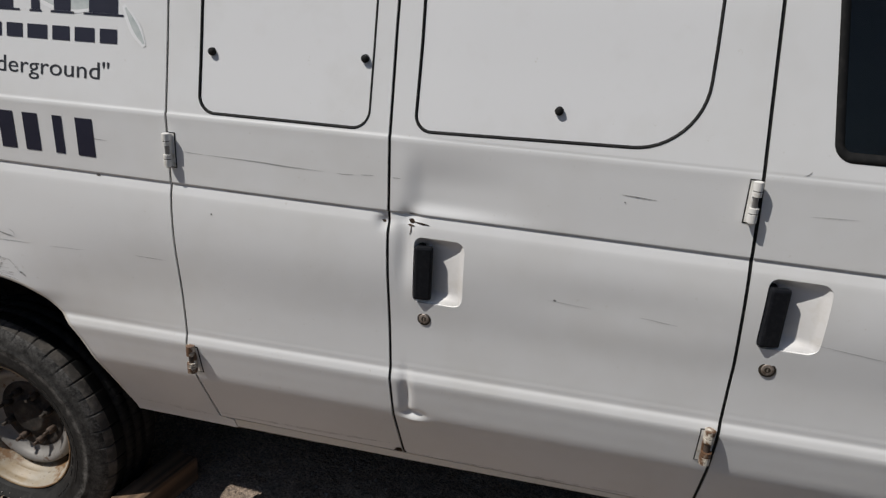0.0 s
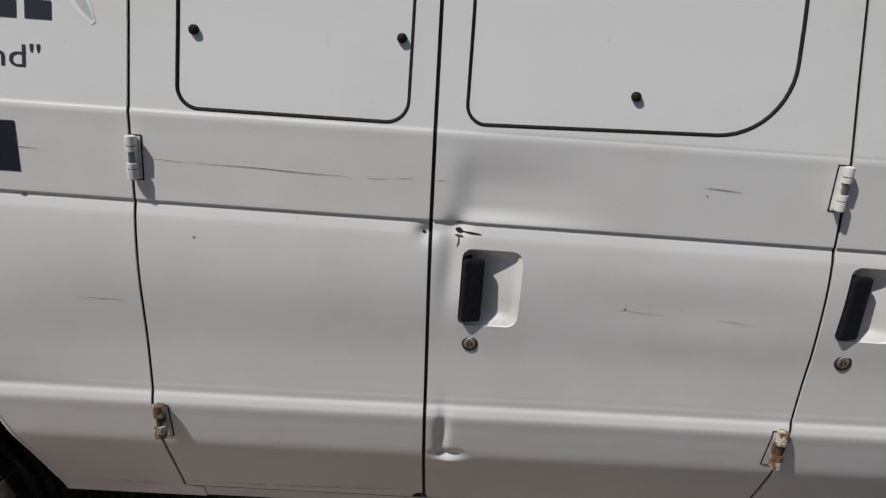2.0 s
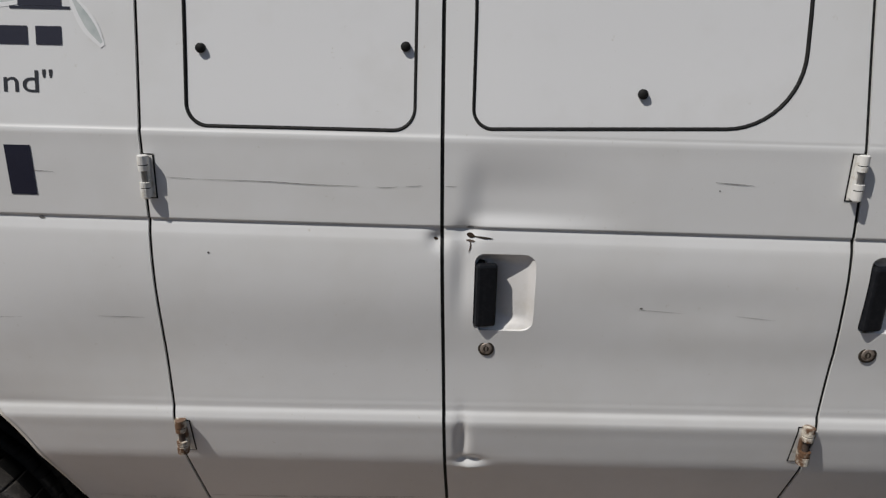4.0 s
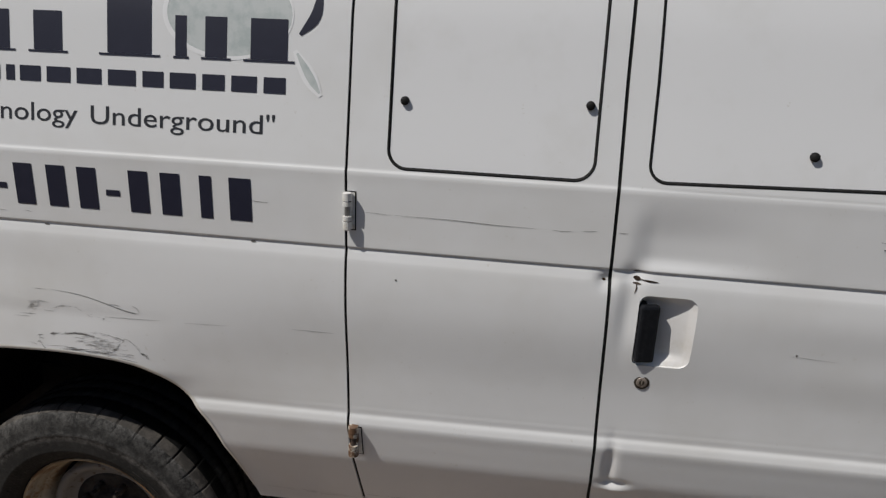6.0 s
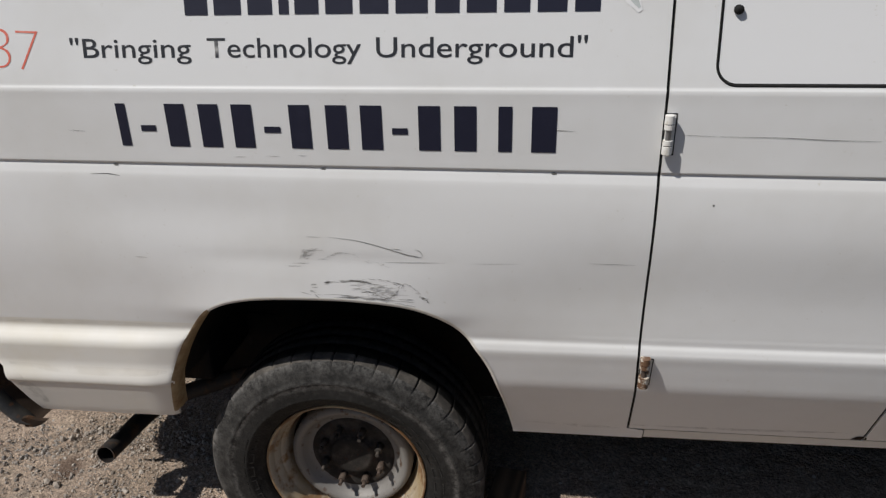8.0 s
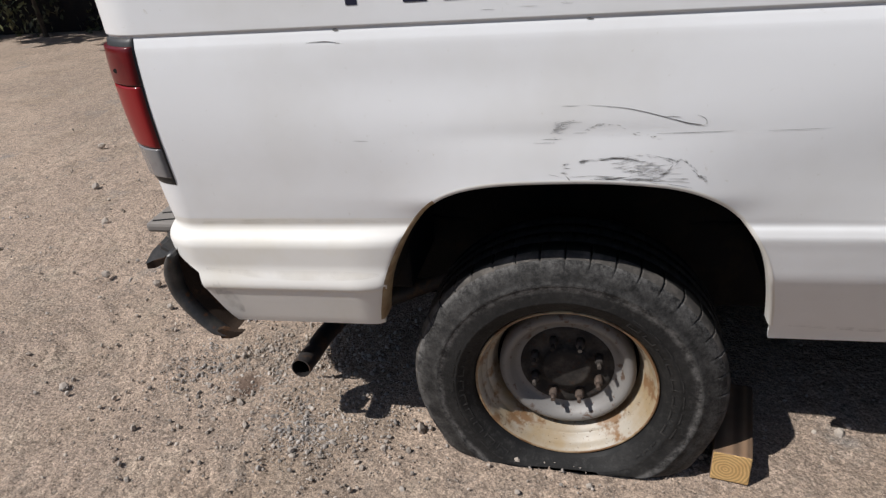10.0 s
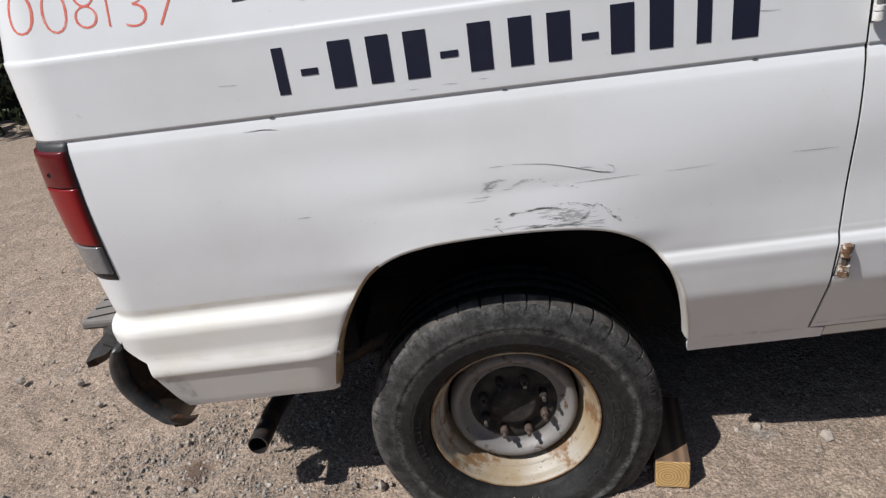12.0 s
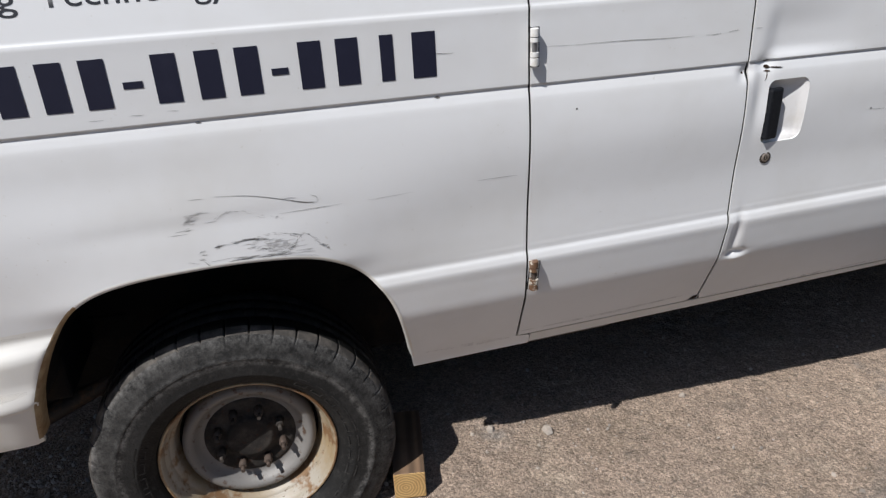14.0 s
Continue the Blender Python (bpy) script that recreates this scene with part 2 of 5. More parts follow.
def grain(m, stretch, scale, dark):
    """Wood grain: rings stretched along one axis."""
    t = m.node_tree
    b = t.nodes["Principled BSDF"]
    src = b.inputs["Base Color"].links[0].from_socket
    tc = t.nodes.new("ShaderNodeTexCoord")
    mp = t.nodes.new("ShaderNodeMapping")
    mp.inputs["Scale"].default_value = stretch
    mp.inputs["Location"].default_value = (0.012, 0, -0.04)
    t.links.new(tc.outputs["Object"], mp.inputs["Vector"])
    w = t.nodes.new("ShaderNodeTexWave")
    w.wave_type = "RINGS"
    w.rings_direction = "Y"
    w.inputs["Scale"].default_value = scale
    w.inputs["Distortion"].default_value = 3.0
    w.inputs["Detail"].default_value = 3
    t.links.new(mp.outputs[0], w.inputs["Vector"])
    mix = t.nodes.new("ShaderNodeMix")
    mix.data_type = "RGBA"
    mix.blend_type = "MULTIPLY"
    mix.inputs["Factor"].default_value = 0.7
    t.links.new(src, mix.inputs["A"])
    ramp = t.nodes.new("ShaderNodeMapRange")
    ramp.inputs["To Min"].default_value = dark
    t.links.new(w.outputs["Fac"], ramp.inputs["Value"])
    t.links.new(ramp.outputs["Result"], mix.inputs["B"])
    t.links.new(mix.outputs["Result"], b.inputs["Base Color"])


grain(WOOD, (1, 0.04, 1), 22, 0.25)
WOOD_END = mat("timber_end", (0.62, 0.40, 0.16), 0.75, 0, [(20, 0.45, 0.7, (0.50, 0.30, 0.11), 5)], 0.2, 120, 0.001)
grain(WOOD_END, (1, 0.2, 1), 38, 0.45)


def ground_material():
    m = bpy.data.materials.new("packed_dirt")
    m.use_nodes = True
    t = m.node_tree
    b = t.nodes["Principled BSDF"]
    b.inputs["Roughness"].default_value = 0.95
    tc = t.nodes.new("ShaderNodeTexCoord")

    def noise_node(scale, detail, rough=0.6):
        n = t.nodes.new("ShaderNodeTexNoise")
        n.inputs["Scale"].default_value = scale
        n.inputs["Detail"].default_value = detail
        n.inputs["Roughness"].default_value = rough
        t.links.new(tc.outputs["Object"], n.inputs["Vector"])
        return n.outputs["Fac"]

    def blend(fac, a, colour, low, high):
        r = t.nodes.new("ShaderNodeMapRange")
        r.inputs["From Min"].default_value, r.inputs["From Max"].default_value = low, high
        t.links.new(fac, r.inputs["Value"])
        x = t.nodes.new("ShaderNodeMix")
        x.data_type = "RGBA"
        t.links.new(r.outputs["Result"], x.inputs["Factor"])
        if isinstance(a, tuple):
            x.inputs["A"].default_value = (*a, 1)
        else:
            t.links.new(a, x.inputs["A"])
        x.inputs["B"].default_value = (*colour, 1)
        return x.outputs["Result"]

    def stain_over(base, dist):
        r = t.nodes.new("ShaderNodeMapRange")
        r.inputs["From Min"].default_value, r.inputs["From Max"].default_value = 0.020, -0.020
        t.links.new(dist, r.inputs["Value"])
        x = t.nodes.new("ShaderNodeMix")
        x.data_type = "RGBA"
        t.links.new(r.outputs["Result"], x.inputs["Factor"])
        t.links.new(base, x.inputs["A"])
        x.inputs["B"].default_value = (0.130, 0.088, 0.064, 1)
        return x.outputs["Result"]

    c = blend(noise_node(0.9, 5), (0.360, 0.275, 0.208), (0.286, 0.219, 0.168), 0.38, 0.62)
    c = blend(noise_node(1.9, 6, 0.65), c, (0.262, 0.200, 0.147), 0.50, 0.66)
    c = blend(noise_node(2.6, 7, 0.65), c, (0.215, 0.192, 0.170), 0.59, 0.72)
    c = blend(noise_node(5.5, 5), c, (0.34, 0.270, 0.205), 0.54, 0.70)
    c = blend(noise_node(16, 6, 0.7), c, (0.190, 0.148, 0.114), 0.54, 0.76)
    c = blend(noise_node(9, 8, 0.75), c, (0.215, 0.172, 0.136), 0.54, 0.68)
    c = blend(noise_node(42, 6, 0.7), c, (0.165, 0.134, 0.109), 0.55, 0.74)
    c = blend(noise_node(110, 4, 0.7), c, (0.40, 0.345, 0.285), 0.60, 0.82)
    c = blend(noise_node(190, 3, 0.7), c, (0.12, 0.10, 0.085), 0.62, 0.84)
    # single grains of sand and grit
    for scale, amount in ((260, 0.36), (130, 0.26), (55, 0.10)):
        g = t.nodes.new("ShaderNodeTexVoronoi")
        g.inputs["Scale"].default_value = scale
        t.links.new(tc.outputs["Object"], g.inputs["Vector"])
        gs = t.nodes.new("ShaderNodeSeparateColor")
        t.links.new(g.outputs["Color"], gs.inputs[0])
        gr = t.nodes.new("ShaderNodeMapRange")
        gr.inputs["To Min"].default_value, gr.inputs["To Max"].default_value = 1 - amount, 1 + amount
        t.links.new(gs.outputs[0], gr.inputs["Value"])
        gm = t.nodes.new("ShaderNodeVectorMath")
        gm.operation = "SCALE"
        t.links.new(c, gm.inputs[0])
        t.links.new(gr.outputs["Result"], gm.inputs["Scale"])
        c = gm.outputs[0]
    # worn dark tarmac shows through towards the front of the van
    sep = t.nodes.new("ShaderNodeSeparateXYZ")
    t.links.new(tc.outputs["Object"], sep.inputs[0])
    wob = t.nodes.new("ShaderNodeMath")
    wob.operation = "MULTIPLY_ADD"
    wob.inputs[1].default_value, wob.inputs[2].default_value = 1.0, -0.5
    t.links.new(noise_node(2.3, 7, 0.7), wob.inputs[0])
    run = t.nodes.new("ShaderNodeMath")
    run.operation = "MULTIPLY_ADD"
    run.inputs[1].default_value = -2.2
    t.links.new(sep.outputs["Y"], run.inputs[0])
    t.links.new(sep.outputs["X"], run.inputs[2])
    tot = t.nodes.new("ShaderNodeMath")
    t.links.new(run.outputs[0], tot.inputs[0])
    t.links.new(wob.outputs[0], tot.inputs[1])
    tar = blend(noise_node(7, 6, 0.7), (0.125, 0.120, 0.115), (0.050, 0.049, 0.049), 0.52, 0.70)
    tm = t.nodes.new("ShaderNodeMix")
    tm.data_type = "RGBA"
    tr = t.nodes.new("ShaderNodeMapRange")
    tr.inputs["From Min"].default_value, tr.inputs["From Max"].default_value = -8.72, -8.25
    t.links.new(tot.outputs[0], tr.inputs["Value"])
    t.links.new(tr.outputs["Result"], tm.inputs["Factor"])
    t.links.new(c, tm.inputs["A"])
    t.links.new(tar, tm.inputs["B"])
    # dirt out of view is darkened to cut light bounced onto the van
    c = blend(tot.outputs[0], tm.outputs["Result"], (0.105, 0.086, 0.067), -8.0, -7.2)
    # oil that has soaked into the dirt behind the van
    away = t.nodes.new("ShaderNodeVectorMath")
    away.operation = "DISTANCE"
    away.inputs[1].default_value = (-3.700, 3.868, 0.05)
    t.links.new(tc.outputs["Object"], away.inputs[0])
    spot = t.nodes.new("ShaderNodeMath")
    spot.operation = "MULTIPLY_ADD"
    spot.inputs[1].default_value = -0.10
    t.links.new(noise_node(14, 6, 0.7), spot.inputs[0])
    t.links.new(away.outputs["Value"], spot.inputs[2])
    c = stain_over(c, spot.outputs[0])
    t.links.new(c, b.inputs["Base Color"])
    k = t.nodes.new("ShaderNodeBump")
    k.inputs["Strength"].default_value = 1.0
    k.inputs["Distance"].default_value = 0.0095
    v = t.nodes.new("ShaderNodeTexVoronoi")
    v.inputs["Scale"].default_value = 90
    t.links.new(tc.outputs["Object"], v.inputs["Vector"])
    add = t.nodes.new("ShaderNodeMath")
    add.operation = "SUBTRACT"
    t.links.new(noise_node(24, 9, 0.74), add.inputs[0])
    half = t.nodes.new("ShaderNodeMath")
    half.operation = "MULTIPLY"
    half.inputs[1].default_value = 0.35
    t.links.new(v.outputs["Distance"], half.inputs[0])
    t.links.new(half.outputs[0], add.inputs[1])
    t.links.new(add.outputs[0], k.inputs["Height"])
    t.links.new(k.outputs["Normal"], b.inputs["Normal"])
    return m


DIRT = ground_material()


# ---- mesh helpers ----
def mesh_ob(name, verts, faces, mats, parent=None, label="", smooth=True, slots=None):
    me = bpy.data.meshes.new(name)
    me.from_pydata([tuple(map(float, v)) for v in verts], [], [tuple(map(int, f)) for f in faces])
    for m in (mats if isinstance(mats, (list, tuple)) else [mats]):
        me.materials.append(m)
    if slots is not None:
        me.polygons.foreach_set("material_index", np.asarray(slots, dtype=np.int32))
    if smooth:
        me.polygons.foreach_set("use_smooth", np.ones(len(me.polygons), dtype=bool))
    me.update()
    ob = new(name, me)
    if parent:
        ob.parent = parent
    if label:
        tagged(ob, label)
    return ob


def part(name, bm, material, parent, label="", smooth=False):
    me = bpy.data.meshes.new(name)
    bm.normal_update()
    bm.to_mesh(me)
    bm.free()
    for m in (material if isinstance(material, (list, tuple)) else [material]):
        me.materials.append(m)
    if smooth:
        me.polygons.foreach_set("use_smooth", np.ones(len(me.polygons), dtype=bool))
    ob = new(name, me)
    ob.parent = parent
    if label:
        tagged(ob, label)
    return ob


def add_box(bm, lo, hi, bevel=0.0, m=None, slot=0):
    c = [(a + b) / 2 for a, b in zip(lo, hi)]
    s = [b - a for a, b in zip(lo, hi)]
    r = bmesh.ops.create_cube(bm, size=1, matrix=Matrix.Translation(c) @ Matrix.Diagonal((*s, 1)))
    vs = r["verts"]
    if bevel:
        es = list({e for v in vs for e in v.link_edges})
        r2 = bmesh.ops.bevel(bm, geom=es, offset=bevel, segments=2, affect="EDGES", profile=0.5)
        vs = list({v for f in r2["faces"] for v in f.verts} | {v for v in vs if v.is_valid})
        seen, todo = set(vs), list(vs)
        while todo:
            v = todo.pop()
            for e in v.link_edges:
                o = e.other_vert(v)
                if o not in seen:
                    seen.add(o)
                    todo.append(o)
        vs = list(seen)
    if m:
        bmesh.ops.transform(bm, matrix=m, verts=vs)
    for f in {f for v in vs for f in v.link_faces}:
        f.material_index = slot
    return vs


def add_tube(bm, pts, radius, n=16, caps=True, slot=0):
    """A round tube through the points."""
    rings = []
    for i, p in enumerate(pts):
        p = Vector(p)
        a, b = Vector(pts[max(i - 1, 0)]), Vector(pts[min(i + 1, len(pts) - 1)])
        q = (b - a).to_track_quat("Z", "Y")
        r = radius[i] if isinstance(radius, (list, tuple)) else radius
        rings.append([bm.verts.new(p + q @ Vector((r * math.cos(2 * math.pi * k / n), r * math.sin(2 * math.pi * k / n), 0))) for k in range(n)])
    for a, b in zip(rings, rings[1:]):
        for k in range(n):
            f = bm.faces.new((a[k], a[(k + 1) % n], b[(k + 1) % n], b[k]))
            f.smooth = True
            f.material_index = slot
    if caps:
        for ring in (rings[0][::-1], rings[-1]):
            f = bm.faces.new(ring)
            f.material_index = slot


def lathe(profile, steps, centre, shape=None):
    """Verts and faces of a profile of (radius, depth) turned round the y axis."""
    verts, faces = [], []
    n = len(profile)
    for k in range(steps):
        a = 2 * math.pi * k / steps
        for i, (r, d) in enumerate(profile):
            rr, dd = shape(i, k, r, d) if shape else (r, d)
            verts.append((centre[0] + rr * math.sin(a), centre[1] + dd, centre[2] + rr * math.cos(a)))
    for k in range(steps):
        k2 = (k + 1) % steps
        for i in range(n - 1):
            faces.append((k * n + i, k2 * n + i, k2 * n + i + 1, k * n + i + 1))
    return verts, faces


# ---- the side of the van as a surface ----
def ground_z(x):
    """The yard falls gently towards the van's front."""
    return -0.040 * max(-1.2, min(1.8, x + 2.35))


SIDE = 3.665            # plane of the van's side
CORNER = -3.57          # where the side starts to turn into the rear
RADIUS = 0.10
FOLD = 0.630            # where the lower flank breaks and turns under
PZ = [0.40, 0.612, 0.621, FOLD, 0.639, 0.648, 0.70, 0.720, 0.727, 0.733, 0.744, 0.7495, 0.752, 0.756, 0.762, 0.780, 0.805, 0.87, 0.90, 0.95, 1.00, 1.05, 1.11, 1.123, 1.132, 1.1375, 1.1405, 1.143, 1.158, 1.20, 1.301, 1.303, 1.3045, 1.308, 1.45, 1.60, 1.80, 1.92, 2.0]
PD = [0.128, 0.0276, 0.0240, 0.0210, 0.0185, 0.0163, 0.0050, 0.0006, -0.0006, -0.0008, 0.0014, 0.0030, 0.0044, 0.0056, 0.0055, 0.0027, -0.0010, -0.0070, -0.0108, -0.0150, -0.0158, -0.0133, -0.0075, -0.0035, -0.0010, 0.0010, 0.0015, -0.0025, -0.0022, -0.0012, 0.0005, 0.0020, 0.0032, 0.0042, 0.031, 0.057, 0.106, 0.15, 0.21]
RZ = [0.40, 0.50, 0.592, 0.5965, 0.600, 0.606, 0.614, 0.625, 0.645, 0.66, 0.712, 0.722, 0.729, 0.736, 0.742, 0.749]
RD = [0.050, 0.0115, -0.0155, -0.0165, -0.0205, -0.0228, -0.0235, -0.0212, -0.0150, -0.0136, -0.0176, -0.0160, -0.0120, -0.0068, -0.0018, 0.0031]


def ease(x, lo, hi):
    f = np.clip((x - lo) / (hi - lo), 0, 1)
    return f * f * (3 - 2 * f)


def bump(u, z, cu, cz, ru, rz):
    return np.exp(-((u - cu) / ru) ** 2 - ((z - cz) / rz) ** 2)


def softened(zs, ds, sigma, lines):
    """A profile with its facets rounded off, but sharp within a thumb's width of the given lines."""
    grid = np.arange(0.36, 2.041, 0.001)
    raw = np.interp(grid, zs, ds)
    n = int(3 * sigma / 0.001)
    k = np.exp(-0.5 * (np.arange(-n, n + 1) * 0.001 / sigma) ** 2)
    soft = np.convolve(np.pad(raw, n, "edge"), k / k.sum(), "valid")
    far = np.full_like(grid, 9.0)
    for v in lines:
        far = np.minimum(far, np.abs(grid - v))
    w = ease(far, 0.010, 0.045)
    return grid, raw * (1 - w) + soft * w


GRID_Z, GRID_D = softened(PZ, PD, 0.022, (FOLD, 0.729, 0.749, 1.140, 1.304))
TURN_Z, TURN_D = softened([0.755, 0.785, 0.81, 0.87, 0.90, 0.95, 1.00, 1.05, 1.10], [0, 0.0035, 0.0060, 0.0095, 0.0103, 0.0088, 0.0045, 0.0018, 0], 0.022, ())


def side_depth(u, z):
    """Depth of the side behind its plane, with its dents."""
    d = np.interp(z, GRID_Z, GRID_D)
    rear = 1 - ease(u, -3.20, -2.95)
    low = np.interp(z, RZ, RD)
    d = np.where(z < 0.749, d * (1 - rear) + low * rear, d)
    # the doors turn under more than the rear quarter does
    d = d + ease(u, -2.40, -2.00) * np.interp(z, TURN_Z, TURN_D) * ease(z, 0.758, 0.778)
    # the cladding's front end rolls in towards the wheel
    end = np.interp(z, [0.38, 0.50, 0.62, 0.728, 0.790], [-3.150, -3.128, -3.096, -3.050, -2.985])
    d = d + 0.018 * ease(u, end - 0.030, end + 0.004) * (1 - ease(z, 0.715, 0.765)) * (u < -2.8)
    # swelling over the rear wheel
    over = (1 - ease(np.abs(u + 2.72), 0.10, 0.40)) * ease(z, 0.775, 0.825) * (1 - ease(z, 0.93, 0.97))
    d = d * (1 - over) + over * (-0.0125 - 0.075 * np.clip(0.95 - z, 0, 0.12))
    swell = np.where(z < 0.90, ease(z, 0.765, 0.83), np.exp(-((z - 0.90) / 0.085) ** 2))
    d = d - 0.006 * swell * np.exp(-((u + 2.80) / 0.36) ** 2)
    d = d + 0.005 * bump(u, z, -2.95, 1.04, 0.40, 0.06)
    # the line under the windows fades on the front half of the doors
    d = d - 0.0022 * ease(u, -1.50, -1.30) * ease(z, 1.3005, 1.3085)
    # dents round the gap of the side doors
    d = d + 0.009 * ease(u, -1.440, -1.386) * (1 - ease(u, -1.372, -1.10)) * ease(z, 1.14, 1.17) * (1 - ease(z, 1.20, 1.296))
    d = d + 0.007 * bump(u, z, -1.418, 1.136, 0.020, 0.018)
    d = d + 0.012 * bump(u, z, -1.472, 1.118, 0.014, 0.014)
    d = d + 0.008 * bump(u, z, -1.425, 1.05, 0.018, 0.07)
    d = d + 0.012 * bump(u, z, -1.418, 0.685, 0.009, 0.055)
    d = d + 0.010 * bump(u, z, -1.402, 0.630, 0.024, 0.010)
    d = d - 0.005 * bump(u, z, -1.398, 0.610, 0.030, 0.010)
    d = d + 0.004 * bump(u, z, -0.95, 1.00, 0.25, 0.05)
    d = d + 0.003 * np.sin(u * 5.1 + 1.0) * bump(u, z, -1.7, 0.95, 1.2, 0.2)
    return d


def warp(u, z):
    """The lower lines of the body fall a little towards the rear."""
    return z + 0.024 * (u + 1.60) * (1 - ease(z, 0.78, 1.10))


def unwarp(u, z):
    """The height before the fall of the lines, for a place at the true height z."""
    n = z
    for _ in range(3):
        n = n + z - warp(u, n)
    return n


def surf(u, z, out=0.0):
    """World places of the side's surface; u runs along it and round the rear corner."""
    u, z = np.asarray(u, float), np.asarray(z, float)
    d = side_depth(u, z) - out
    a = np.clip((CORNER - u) / RADIUS, 0, math.pi / 2)
    past = np.clip(CORNER - u - RADIUS * math.pi / 2, 0, None)
    wide = np.interp(z, [0.92, 1.13, 1.30, 1.60, 2.0], [0.0, 0.020, 0.027, 0.020, -0.02])
    x = np.where(u >= CORNER, u, CORNER - RADIUS * np.sin(a) + d * np.sin(a))
    x = x - wide * np.clip((CORNER + 0.02 - u) / 0.10, 0, 1)
    y = SIDE + d * np.cos(a) + RADIUS * (1 - np.cos(a)) + past
    return np.stack([x, y, warp(u, z)], -1)


def z_rows(lo, hi):
    """Heights of the mesh's rows: dense where the side has its lines."""
    marks, z = [lo], lo
    while z < hi - 1e-4:
        if 1.11 < z < 1.155 or 1.294 < z < 1.315 or 0.718 < z < 0.780 or 0.588 < z < 0.612 or 0.622 < z < 0.638:
            s = 0.0025
        elif 0.56 < z < 0.83:
            s = 0.006
        elif z > 1.68:
            s = 0.03
        else:
            s = 0.0085
        z = min(z + s, hi)
        marks.append(z)
    return np.array(marks)


def round_box(u, z, u0, u1, z0, z1, r):
    """Signed distance of a rounded rectangle; r: its corners' radii, bottom left, bottom right, top right, top left."""
    cu, cz, hu, hz = (u0 + u1) / 2, (z0 + z1) / 2, (u1 - u0) / 2, (z1 - z0) / 2
    pu, pz = u - cu, z - cz
    rr = np.where(pz < 0, np.where(pu < 0, r[0], r[1]), np.where(pu < 0, r[3], r[2]))
    qu, qz = np.abs(pu) - hu + rr, np.abs(pz) - hz + rr
    return np.minimum(np.maximum(qu, qz), 0) + np.hypot(np.maximum(qu, 0), np.maximum(qz, 0)) - rr


def spline(pts, n=8):
    p = [Vector((*q, 0)) if len(q) == 2 else Vector(q) for q in pts]
    p = [p[0] * 2 - p[1], *p, p[-1] * 2 - p[-2]]
    out = []
    for a, b, c, d in zip(p, p[1:], p[2:], p[3:]):
        for k in range(n):
            t = k / n
            out.append(0.5 * (2 * b + (c - a) * t + (2 * a - 5 * b + 4 * c - d) * t * t + (3 * b - a - 3 * c + d) * t ** 3))
    return out + [p[-2]]


ARCH = spline([(-3.160, 0.38), (-3.138, 0.50), (-3.101, 0.62), (-3.040, 0.728), (-2.973, 0.795), (-2.880, 0.826), (-2.750, 0.836), (-2.610, 0.835), (-2.500, 0.819), (-2.423, 0.781), (-2.368, 0.722), (-2.332, 0.655), (-2.308, 0.575), (-2.288, 0.48), (-2.270, 0.36)], 6)
ARCH_U = np.array([p.x for p in ARCH])
ARCH_Z = unwarp(ARCH_U, np.array([p.y for p in ARCH]))


def arch_distance(u, z):
    """Signed distance from the wheel opening's outline, negative inside."""
    u, z = np.broadcast_arrays(np.asarray(u, float), np.asarray(z, float))
    best = np.full(u.shape, 9.0)
    for a in range(len(ARCH_U) - 1):
        eu, ez = ARCH_U[a + 1] - ARCH_U[a], ARCH_Z[a + 1] - ARCH_Z[a]
        t = np.clip(((u - ARCH_U[a]) * eu + (z - ARCH_Z[a]) * ez) / (eu * eu + ez * ez), 0, 1)
        best = np.minimum(best, np.hypot(u - ARCH_U[a] - t * eu, z - ARCH_Z[a] - t * ez))
    top = np.interp(u, ARCH_U, ARCH_Z, left=0, right=0)
    return np.where(z < top, -best, best)


